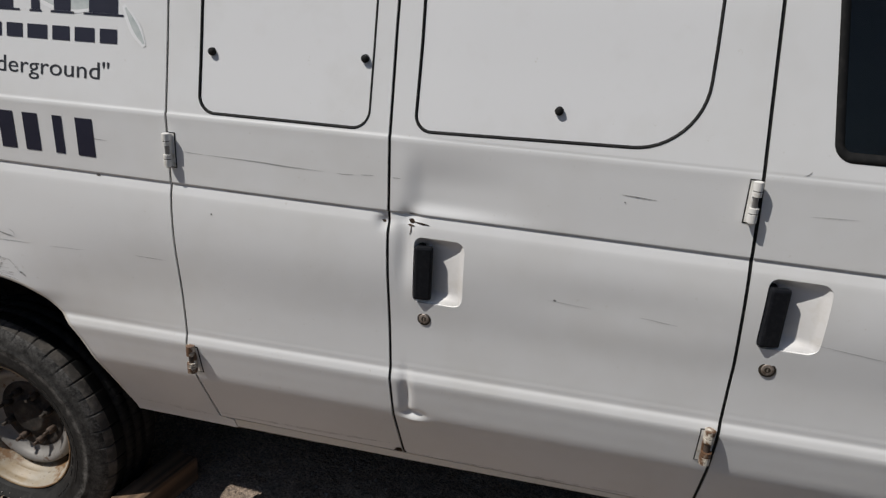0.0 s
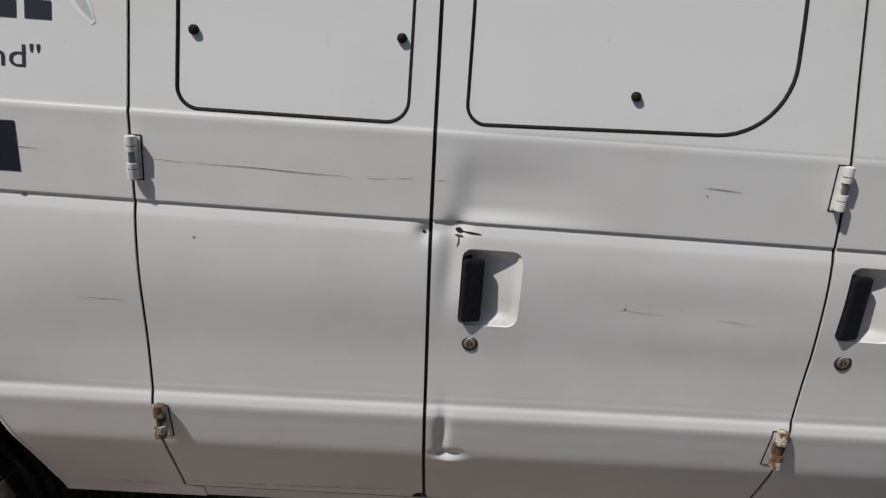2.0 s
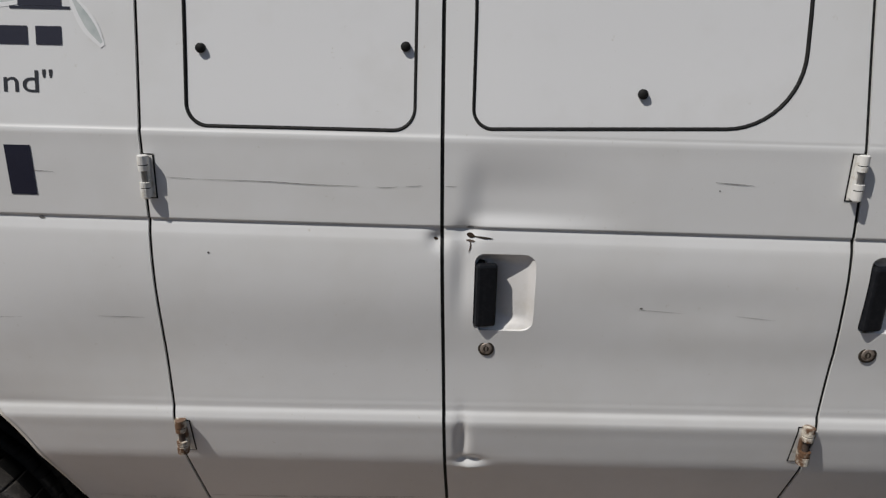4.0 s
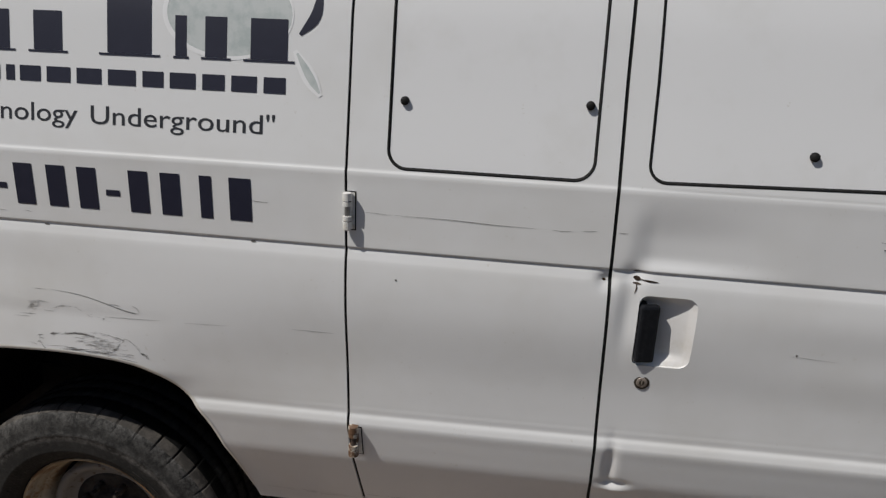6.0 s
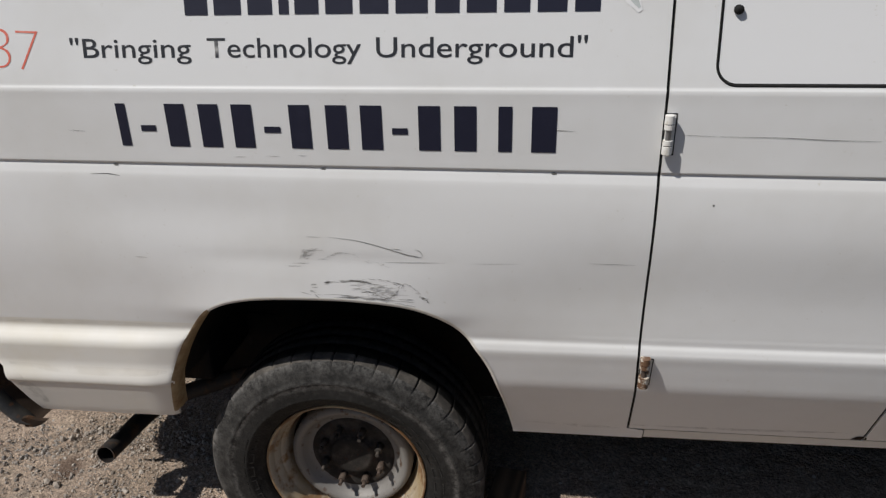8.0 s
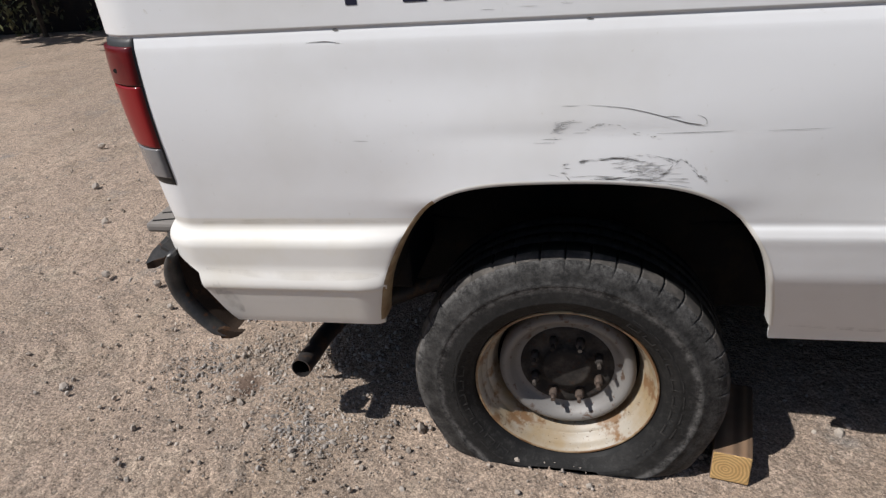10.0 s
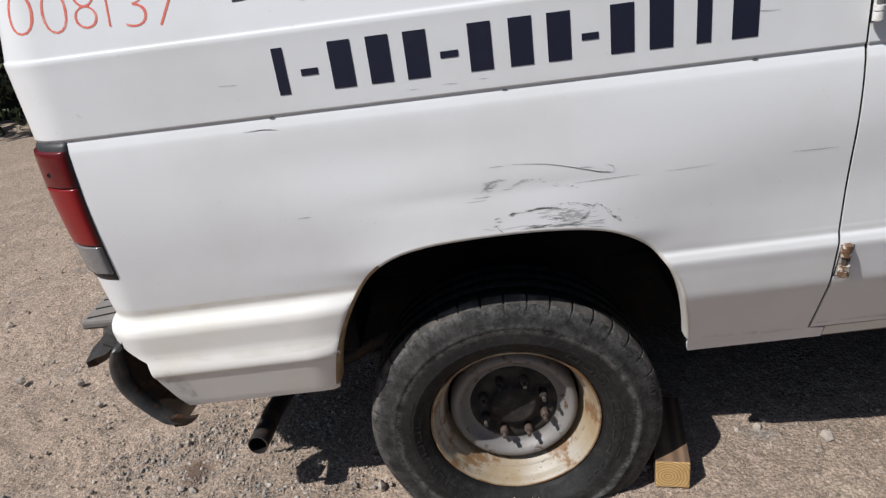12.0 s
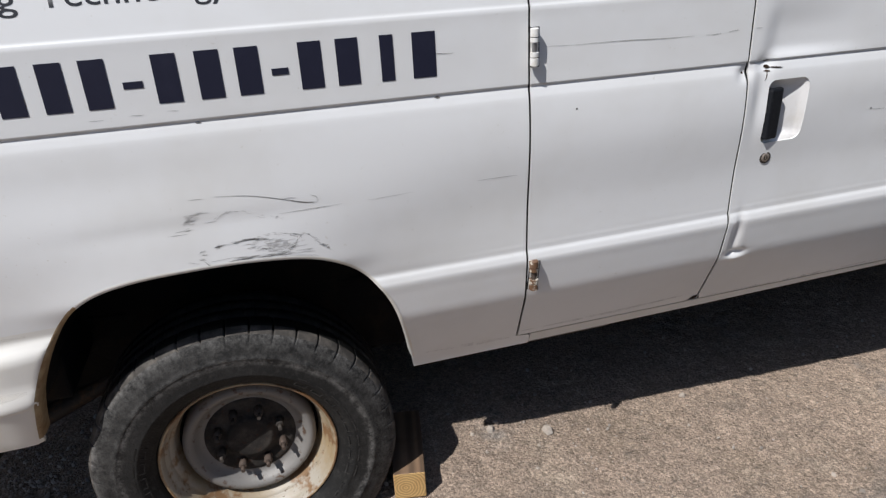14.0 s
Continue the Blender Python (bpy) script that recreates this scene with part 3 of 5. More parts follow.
def panel(name, left, right, lo, hi, holes, material, parent, label="", step=0.0085, out=0.0, edge=0.032, smooth=True, second=None):
    """A sheet of the side between two lines left(z) and right(z), with holes: rows of (distance function, depth of the turned-in edge)."""
    zs = z_rows(lo, hi) if isinstance(lo, float) else lo
    l, r = left(zs), right(zs)
    cols = max(2, int(np.ceil((r - l).max() / step)) + 1)
    f = np.linspace(0, 1, cols)
    U = l[:, None] + (r - l)[:, None] * f[None, :]
    Z = np.repeat(zs[:, None], cols, 1)
    nr = len(zs)
    keep = np.ones((nr - 1, cols - 1), bool)
    owner = np.full((nr - 1, cols - 1), -1)
    for h, (dist, _) in enumerate(holes):
        cu = (U[:-1, :-1] + U[1:, 1:]) / 2
        cz = (Z[:-1, :-1] + Z[1:, 1:]) / 2
        gone = dist(cu, cz) < 0
        owner[gone & keep] = h
        keep &= ~gone
    # pull the border of each hole onto its outline
    for h, (dist, _) in enumerate(holes):
        g = np.zeros((nr, cols), bool)
        k = np.zeros((nr, cols), bool)
        for dj in (0, 1):
            for di in (0, 1):
                g[dj:nr - 1 + dj, di:cols - 1 + di] |= owner == h
                k[dj:nr - 1 + dj, di:cols - 1 + di] |= keep
        rim = g & k
        for _ in range(3):
            u, z, e = U[rim], Z[rim], 1e-4
            d0 = dist(u, z)
            gu, gz = (dist(u + e, z) - dist(u - e, z)) / (2 * e), (dist(u, z + e) - dist(u, z - e)) / (2 * e)
            n2 = np.maximum(gu * gu + gz * gz, 0.2)
            U[rim] = u - d0 * gu / n2
            nz = z - d0 * gz / n2
            nz[(np.abs(z - zs[0]) < 1e-6)] = zs[0]
            Z[rim] = nz
    P = surf(U, Z, out).reshape(-1, 3)
    idx = np.arange(nr * cols).reshape(nr, cols)
    quads = np.stack([idx[:-1, :-1], idx[:-1, 1:], idx[1:, 1:], idx[1:, :-1]], -1)[keep]
    verts, faces = [tuple(p) for p in P], [tuple(q) for q in quads]
    used = {}
    for q in faces:
        for a, b in zip(q, q[1:] + q[:1]):
            used[(a, b)] = 1
    depth_of = {}
    for j in range(nr - 1):
        for i in range(cols - 1):
            if owner[j, i] >= 0:
                for c in (idx[j, i], idx[j, i + 1], idx[j + 1, i], idx[j + 1, i + 1]):
                    depth_of[int(c)] = holes[owner[j, i]][1]
    twin = {}

    def pair(v):
        if v not in twin:
            a = len(verts)
            p = P[v]
            verts.append(tuple(p))
            verts.append((p[0], p[1] + depth_of.get(int(v), edge), p[2]))
            twin[v] = (a, a + 1)
        return twin[v]

    for (a, b) in list(used):
        if (b, a) not in used:
            pa, pb = pair(a), pair(b)
            faces.append((pb[0], pa[0], pa[1], pb[1]))
    slots = None
    if second:
        mid = np.array([np.mean([verts[i] for i in f], axis=0) for f in faces])
        slots = second(mid[:, 0], mid[:, 2]).astype(int)
    return mesh_ob(name, verts, faces, material, parent, label, smooth, slots)


def flat(v):
    return lambda z: np.full_like(z, v)


def line(zs, us):
    return lambda z: np.interp(z, zs, us)


GAP_REAR = line([0.40, 0.60, 0.72, 1.6, 2.0], [-1.988, -1.994, -2.000, -2.001, -1.99])
GAP_MID = line([0.40, 0.60, 1.14, 1.5, 2.0], [-1.444, -1.451, -1.465, -1.470, -1.470])
GAP_FRONT = line([0.40, 0.70, 0.90, 1.16, 1.60, 2.0], [-0.738, -0.731, -0.730, -0.741, -0.766, -0.79])


def off(fn, d):
    return lambda z: fn(z) + d


# ---- the van ----
van = tagged(new("van"), "white cargo van with scuffed dented sides and a flat rear tyre", "van")

def lower_edge(u, z):
    return z - np.interp(u, [-3.2, -3.1, -2.35, -2.0], [0.484, 0.479, 0.415, 0.411])


def torn_corner(u, z):
    t = warp(u, z)
    return 0.8 * (u - np.interp(t, [0.40, 0.442, 0.478, 0.537, 0.594, 0.623, 0.646, 0.69], [-3.520, -3.535, -3.552, -3.570, -3.580, -3.622, -3.665, -4.2]))


def QUARTER_END(z):
    """The quarter runs on under the rear corner of the door."""
    return GAP_REAR(z) + np.where(z < 0.4500, 0.0385, -0.0030)


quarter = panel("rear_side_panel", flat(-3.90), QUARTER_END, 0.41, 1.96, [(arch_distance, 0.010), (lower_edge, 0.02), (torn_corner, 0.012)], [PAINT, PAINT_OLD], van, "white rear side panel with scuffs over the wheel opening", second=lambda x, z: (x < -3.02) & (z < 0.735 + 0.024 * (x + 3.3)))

RISE_B = 0.024
WIN_A = lambda u, z: round_box(u, z, -1.919, -1.514, 1.309, 1.80, (0.040, 0.040, 0.05, 0.05))
WIN_B = lambda u, z: round_box(u + 0.02 * np.clip(z - 1.5, 0, 1), z - RISE_B * (u + 1.40), -1.417, -0.860, 1.315, 1.80, (0.036, 0.125, 0.08, 0.05))
WIN_F = lambda u, z: round_box(u - 0.14 * (z - 1.335) * -1, z, -0.640, 0.30, 1.337, 1.78, (0.030, 0.03, 0.10, 0.05))
CUP_A = lambda u, z: round_box(u, z, -1.404, -1.292, 0.939, 1.095, (0.015, 0.022, 0.022, 0.018))
CUP_B = lambda u, z: round_box(u, z, -0.702, -0.590, 0.955, 1.111, (0.015, 0.022, 0.022, 0.018))

rear_door = panel("side_door", off(GAP_REAR, 0.0030), off(GAP_MID, -0.0035), 0.453, 1.96, [(WIN_A, 0.012)], PAINT, van, "white rear half of the side doors")
mid_door = panel("side_door", off(GAP_MID, 0.0035), off(GAP_FRONT, -0.0035), 0.453, 1.96, [(WIN_B, 0.012), (CUP_A, 0.008)], PAINT, van, "white front half of the side doors, dented and rusted at the edge")
front_door = panel("front_door", off(GAP_FRONT, 0.0035), flat(0.42), 0.453, 1.96, [(WIN_F, 0.02), (CUP_B, 0.008)], PAINT, van, "white front passenger door with a dark window")
def sill_edge(u, z):
    """The sill's lower edge rises towards the front."""
    return z - np.interp(u, [-2.0, -1.45, -0.70, 0.0], [0.413, 0.418, 0.431, 0.440])


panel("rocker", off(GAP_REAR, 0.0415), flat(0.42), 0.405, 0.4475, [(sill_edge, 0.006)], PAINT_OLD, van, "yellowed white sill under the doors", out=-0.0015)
panel("sill_flange", flat(-2.268), flat(-1.70), 0.398, 0.4095, [], GRIMY, van, "dirty pinch flange under the sill", out=-0.016, edge=0.004)
panel("sill_joint", off(GAP_REAR, 0.037), off(GAP_REAR, 0.043), 0.4135, 0.447, [], RUBBER, van, "dark joint in the sill", out=-0.012, edge=0.004)
panel("fender", flat(0.426), flat(1.35), 0.50, 1.25, [(lambda u, z: np.hypot(u - 0.80, z - 0.36) - 0.44, 0.03)], PAINT, van, "white front fender", step=0.03)

# black seals behind the gaps of the doors
for gap in (GAP_REAR, GAP_MID, GAP_FRONT):
    panel("door_seal", off(gap, -0.02), off(gap, 0.02), 0.454, 1.95, [], RUBBER, van, "black rubber door seal", step=0.04, out=-0.0045, edge=0.004)


def ring_band(dist_args, grow_in, grow_out, out_in, out_out, name, material, parent, label=""):
    """A band along a rounded rectangle's outline on the van's side."""
    u0, u1, z0, z1, r = dist_args
    pts = []
    for cu, cz, rad, a0 in ((u0 + r[0], z0 + r[0], r[0], 180), (u1 - r[1], z0 + r[1], r[1], 270), (u1 - r[2], z1 - r[2], r[2], 0), (u0 + r[3], z1 - r[3], r[3], 90)):
        for k in range(13):
            a = radians(a0 + 90 * k / 12)
            pts.append((cu, cz, rad, math.cos(a), math.sin(a)))
    dense = []
    n = len(pts)
    for i in range(n):
        a, b = pts[i], pts[(i + 1) % n]
        pa = (a[0] + a[2] * a[3], a[1] + a[2] * a[4])
        pb = (b[0] + b[2] * b[3], b[1] + b[2] * b[4])
        steps = max(1, int(math.hypot(pb[0] - pa[0], pb[1] - pa[1]) / 0.02))
        for k in range(steps):
            t = k / steps
            dense.append((pa[0] + (pb[0] - pa[0]) * t, pa[1] + (pb[1] - pa[1]) * t, a[3] + (b[3] - a[3]) * t, a[4] + (b[4] - a[4]) * t))
    return dense


def gasket(name, args, slant, width, parent, label, material=RUBBER, rise=0.0):
    """A round-backed strip that lines a window's opening."""
    dense = ring_band(args, 0, 0, 0, 0, name, None, None)
    rows = [(0.0015, -0.004), (0.0005, 0.0006), (-width * 0.5, 0.0004), (-width, -0.0025), (-width - 0.001, -0.010)]
    verts, faces = [], []
    for grow, out in rows:
        u = np.array([p[0] + p[2] * grow for p in dense])
        z = np.array([p[1] + p[3] * grow for p in dense])
        verts += [tuple(q) for q in surf(u + slant(z), z + rise * (u + 1.40), out)]
    n = len(dense)
    for a in range(len(rows) - 1):
        for k in range(n):
            k2 = (k + 1) % n
            faces.append((a * n + k, a * n + k2, (a + 1) * n + k2, (a + 1) * n + k))
    return mesh_ob(name, verts, faces, material, parent, label)


ARGS_A = (-1.919, -1.514, 1.309, 1.80, (0.040, 0.040, 0.05, 0.05))
ARGS_B = (-1.417, -0.860, 1.315, 1.80, (0.036, 0.125, 0.08, 0.05))
ARGS_F = (-0.640, 0.30, 1.337, 1.78, (0.030, 0.03, 0.10, 0.05))
SLANT_0 = lambda z: 0 * z
SLANT_B = lambda z: -0.02 * np.clip(z - 1.5, 0, 1)
SLANT_F = lambda z: -0.14 * (z - 1.335)
gasket("window_gasket", ARGS_A, SLANT_0, 0.0050, rear_door, "thin black window seal")
gasket("window_gasket", ARGS_B, SLANT_B, 0.0050, mid_door, "thin black window seal", rise=RISE_B)
gasket("window_gasket", ARGS_F, SLANT_F, 0.016, front_door, "black window seal")


def filled(name, args, slant, inset, out, material, parent, label, step=0.02, thick=0.004, rise=0.0):
    """A plate that fills a rounded rectangle on the side."""
    u0, u1, z0, z1, r = args
    shape = (u0 + inset, u1 - inset, z0 + inset, z1 - inset, tuple(max(0.004, q - inset) for q in r))
    zs = np.arange(z0 - 0.01, z1 + 0.011, step)
    outside = lambda u, z: -round_box(u - slant(z), z - rise * (u + 1.40), *shape)
    return panel(name, lambda z: u0 - 0.01 + slant(z), lambda z: u1 + 0.01 + slant(z), zs, None, [(outside, thick)], material, parent, label, step=step, out=out, edge=thick)


filled("window_panel", ARGS_A, SLANT_0, 0.0035, -0.003, INSERT, rear_door, "white sheet-metal panel in place of a window", 0.010)
filled("window_panel", ARGS_B, SLANT_B, 0.0035, -0.003, INSERT, mid_door, "white sheet-metal panel in place of a window", 0.010, rise=RISE_B)
pane = filled("window_pane", ARGS_F, SLANT_F, 0.012, -0.008, GLASS, front_door, "dark tinted window glass", 0.02)


def bolt(u, z, parent):
    p = surf(u, z, 0.0)
    bm = bmesh.new()
    add_tube(bm, [(p[0], p[1] + 0.006, p[2]), (p[0], p[1] - 0.003, p[2]), (p[0], p[1] - 0.006, p[2]), (p[0], p[1] - 0.0075, p[2])], [0.0085, 0.0085, 0.007, 0.003], 14)
    part("rivet", bm, RUBBER, parent, "black rubber rivet", True)


for u, z, door in ((-1.889, 1.441, rear_door), (-1.534, 1.450, rear_door), (-1.129, 1.381, mid_door)):
    bolt(u, z, door)


def handle_set(args, door, lock_at, lock_r=0.0125):
    """The recessed cup with its paddle, and the lock below it."""
    u0, u1, z0, z1, r = args
    # cup: a dished tray, deepest at its rear end
    nu, nz = 22, 26
    verts, faces = [], []
    for j in range(nz + 1):
        for i in range(nu + 1):
            a, b = i / nu, j / nz
            # squircle mapping keeps the corners round
            su, sz = 2 * a - 1, 2 * b - 1
            k = 1 - 0.045 * (abs(su) ** 6) * (abs(sz) ** 6)
            u, z = (u0 + u1) / 2 + su * k * (u1 - u0) / 2, (z0 + z1) / 2 + sz * k * (z1 - z0) / 2
            wall = min((1 - abs(sz)) * 3.2, 1) * min(a * 9, 1)
            wall = wall * wall * (3 - 2 * wall)
            depth = 0.006 + wall * (0.038 * (1 - a) ** 0.8)
            depth *= min((1 - a) * 8 + 0.2, 1)
            p = surf(u, z, 0.0)
            verts.append((p[0], p[1] + depth, p[2]))
    for j in range(nz):
        for i in range(nu):
            q = j * (nu + 1) + i
            faces.append((q, q + 1, q + nu + 2, q + nu + 1))
    mesh_ob("handle_cup", verts, faces, CUP, door, "white recessed handle cup")
    bm = bmesh.new()
    base = surf(u0 + 0.02, (z0 + z1) / 2, 0)
    m = Matrix.Translation((u0 + 0.023, float(base[1]), (float(warp(u0, (z0 + z1) / 2)))))
    add_box(bm, (-0.020, -0.004, -0.066), (0.020, 0.014, 0.058), 0.006, m @ pose(0, 0, 0, 0, 0, 12))
    add_box(bm, (-0.020, 0.010, -0.064), (-0.004, 0.034, 0.056), 0.003, m)
    part("door_handle", bm, HANDLE, door, "black plastic paddle handle", False)
    bm = bmesh.new()
    p = Vector(surf(lock_at[0], unwarp(*lock_at), 0).tolist())
    add_tube(bm, [p + Vector((0, 0.006, 0)), p + Vector((0, -0.0006, 0)), p + Vector((0, -0.0014, 0)), p + Vector((0, -0.0008, 0))], [lock_r, lock_r, lock_r * 0.92, lock_r * 0.80], 24, True, 1)
    add_tube(bm, [p + Vector((0, 0.003, 0)), p + Vector((0, -0.0012, 0)), p + Vector((0, -0.0022, 0)), p + Vector((0, -0.0016, 0))], [lock_r * 0.74, lock_r * 0.74, lock_r * 0.64, lock_r * 0.50], 24)
    add_tube(bm, [p + Vector((0, 0.003, 0)), p + Vector((0, -0.0024, 0))], lock_r * 0.36, 16, True, 1)
    add_box(bm, (p.x - 0.0012, p.y - 0.0028, p.z - 0.004), (p.x + 0.0012, p.y - 0.0020, p.z + 0.004), 0, None, 0)
    part("lock", bm, [LOCK, LOCK_DARK], door, "round tarnished key lock", False)


handle_set((-1.404, -1.292, 0.939, 1.095, 0), mid_door, (-1.377, 0.902), 0.0155)
handle_set((-0.702, -0.590, 0.955, 1.111, 0), front_door, (-0.669, 0.918), 0.0165)


def hinge(u, z, h, w, door, rusty, side):
    """A slim knuckle hinge in a black-edged pocket; side: where its leaf lies from the pin."""
    p = surf(u, unwarp(u, z), 0)
    x, y, zz = float(p[0]), float(p[1]), float(p[2])
    r = w * 0.34
    c = y - 0.0125
    bm = bmesh.new()

    def plate(a, b, grow, near, far, bevel, slot):
        lo, hi = sorted((x + side * a, x + side * b))
        add_box(bm, (lo, y - near, zz - h * grow), (hi, y + far, zz + h * grow), bevel, None, slot)

    plate(0.02 * w, 0.30 * w, 0.48, 0.0120, -0.002, 0.0015, 0)
    # one turned barrel: painted knuckles, black joints, a bare pin between them
    rows = [(0.515, 0.80), (0.50, 0.98), (0.30, 1.0), (0.295, 0.86), (0.275, 0.86), (0.27, 0.98), (0.155, 0.98), (0.15, 0.55), (-0.12, 0.55), (-0.125, 0.98), (-0.245, 0.98), (-0.25, 0.86), (-0.27, 0.86), (-0.275, 1.0), (-0.475, 1.0), (-0.48, 0.80), (-0.515, 0.55)]
    before = set(bm.faces)
    add_tube(bm, [(x, c, zz + h * a) for a, _ in rows], [r * k for _, k in rows], 16, True, 0)
    for f in bm.faces:
        if f not in before:
            at = (f.calc_center_median().z - zz) / h
            f.smooth = False
            f.material_index = 1 if -0.12 < at < 0.15 else 2 if 0.2755 < at < 0.2945 or -0.2695 < at < -0.2505 else 0
    part("hinge", bm, [HINGE_RUSTY if rusty else HINGE, LUG if rusty else STEEL, RUBBER], door, "slim white painted hinge with rust" if rusty else "slim white painted hinge", False)


hinge(-1.994, 1.221, 0.076, 0.028, rear_door, False, 1)
hinge(-1.986, 0.682, 0.078, 0.034, rear_door, True, 1)
hinge(-0.757, 1.252, 0.078, 0.026, mid_door, False, -1)
hinge(-0.748, 0.720, 0.084, 0.034, mid_door, True, -1)

# ---- closing shell: roof, far side, nose and rear ----
def shell():
    """The rest of the van's body in one coarse mesh."""
    bm = bmesh.new()
    far = SIDE + 1.97
    sec = [(0.10, 0.46), (0.03, 0.60), (-0.01, 0.74), (-0.012, 0.95), (0.0, 1.15), (0.03, 1.45), (0.105, 1.80), (0.15, 1.92), (0.21, 2.0), (0.40, 2.06), (0.98, 2.09)]
    near = [(SIDE + d, z) for d, z in sec]
    other = [(far - d, z) for d, z in sec[::-1]][1:]
    ring = near[-4:] + other

    def lean(z):
        return 0.03 * max(0, z - 1.15)

    a = [bm.verts.new((-3.62 + lean(z), y, z)) for y, z in ring]
    b = [bm.verts.new((0.42, y, z)) for y, z in ring]
    for k in range(len(ring) - 1):
        bm.faces.new((a[k], a[k + 1], b[k + 1], b[k]))
    # nose: windscreen frame, hood, grille, and the cheeks that close it at both sides
    nose = [(0.40, 2.03), (0.44, 1.93), (0.98, 1.28), (1.45, 1.16), (1.58, 1.00), (1.62, 0.45)]
    inset = [0.21, 0.155, 0.03, 0.02, 0.02, 0.02]
    left = [bm.verts.new((x, SIDE + i, z)) for (x, z), i in zip(nose, inset)]
    right = [bm.verts.new((x, far - i, z)) for (x, z), i in zip(nose, inset)]
    for k in range(len(nose) - 1):
        bm.faces.new((left[k], left[k + 1], right[k + 1], right[k]))
    foot = [(0.424, 1.92, 0.150), (0.424, 1.25, 0.006), (1.34, 1.12, 0.008), (1.36, 0.50, 0.06)]
    for row, y0, s in ((left, SIDE, 1), (right, far, -1)):
        v = [bm.verts.new((x, y0 + s * d, z)) for x, z, d in foot]
        bm.faces.new((row[1], row[2], v[1], v[0]))
        bm.faces.new((row[2], row[3], v[2], v[1]))
        bm.faces.new((row[3], row[4], row[5], v[3], v[2]))
    w = [bm.verts.new((x, far - d, z)) for x, z, d in ((0.424, 1.25, 0.006), (1.34, 1.12, 0.008), (1.36, 0.50, 0.06), (0.424, 0.50, 0.07))]
    bm.faces.new(w)
    # rear doors
    q = [(-3.660, 0.50), (-3.675, 1.15), (-3.680, 1.65), (-3.640, 2.03)]
    la = [bm.verts.new((x, SIDE + 0.24, z)) for x, z in q]
    ra = [bm.verts.new((x, far - 0.02, z)) for x, z in q]
    for k in range(len(q) - 1):
        bm.faces.new((la[k], ra[k], ra[k + 1], la[k + 1]))
    bmesh.ops.recalc_face_normals(bm, faces=bm.faces)
    return bm


part("body_shell", shell(), PAINT, van, "white roof, far side and nose of the van", True)


def wheel_house():
    """Black liner over the rear wheel, with a torn lower edge."""
    verts, faces = [], []
    path = [(-3.12, 0.55), (-3.09, 0.66), (-3.04, 0.76), (-2.97, 0.82), (-2.87, 0.85), (-2.72, 0.86), (-2.58, 0.855), (-2.47, 0.83), (-2.39, 0.78), (-2.33, 0.70), (-2.30, 0.60), (-2.28, 0.52), (-2.27, 0.46)]
    pts = spline(path, 4)
    depths = [0.005, 0.06, 0.16, 0.28, 0.40]
    for j, d in enumerate(depths):
        for p in pts:
            verts.append((p.x, SIDE + d + max(0.0, 0.02 + float(side_depth(p.x, p.y))), p.y))
    n = len(pts)
    for j in range(len(depths) - 1):
        for i in range(n - 1):
            faces.append((j * n + i, j * n + i + 1, (j + 1) * n + i + 1, (j + 1) * n + i))
    # inner wall down to a ragged edge
    base = len(verts)
    for p in pts:
        verts.append((p.x, SIDE + 0.40, float(np.interp(p.x, [-3.12, -3.04, -2.98, -2.2], [0.42, 0.40, 0.33, 0.30])) + 0.012 * math.sin(p.x * 60)))
    for i in range(n - 1):
        faces.append((4 * n + i, 4 * n + i + 1, base + i + 1, base + i))
    return mesh_ob("wheel_liner", verts, faces, DARK, van, "black wheel housing liner")


wheel_house()


def underbody():
    far = SIDE + 1.97
    for name, lo, hi, label in (
            ("floor_pan", (-2.24, SIDE + 0.13, 0.44), (0.40, far - 0.10, 0.50), "dark dirty floor pan"),
            ("floor_pan", (-3.10, SIDE + 0.42, 0.56), (-2.24, far - 0.42, 0.62), "dark dirty floor pan"),
            # rear floor hung low, unseen, to keep stray light off the ground
            ("floor_pan", (-3.54, SIDE + 0.16, 0.46), (-3.11, far - 0.14, 0.60), "dark dirty floor pan"),
            ("frame_rail", (-3.60, SIDE + 0.405, 0.285), (-2.10, SIDE + 0.47, 0.54), "rusty frame rail"),
            ("frame_rail", (-3.60, far - 0.47, 0.40), (1.40, far - 0.40, 0.54), "rusty frame rail"),
            # blocks added to stop sun leaking under the rear and through the corner
            ("rear_light_block", (-3.60, SIDE + 0.30, 0.44), (-3.55, far - 0.30, 0.64), "dark unseen block added to stop light under the rear"),
            ("corner_light_block", (-3.585, SIDE + 0.060, 0.475), (-3.575, SIDE + 0.30, 0.72), "dark plate added behind the torn corner to stop stray light"),
            ("corner_shadow_filler", (-3.662, SIDE + 0.10, 0.500), (-3.578, SIDE + 0.30, 0.665), "dark block added behind the torn corner to fill the shadow"),
            ("leaf_spring", (-3.2, SIDE + 0.48, 0.33), (-2.2, SIDE + 0.55, 0.37), "dark leaf spring")):
        bm = bmesh.new()
        add_box(bm, lo, hi, 0.008)
        part(name, bm, DARK, van, label)
    bm = bmesh.new()
    add_tube(bm, [(-2.725, SIDE + 0.30, 0.27), (-2.725, far - 0.30, 0.30)], 0.05, 14)
    part("axle", bm, DARK, van, "dark rear axle tube", True)


underbody()

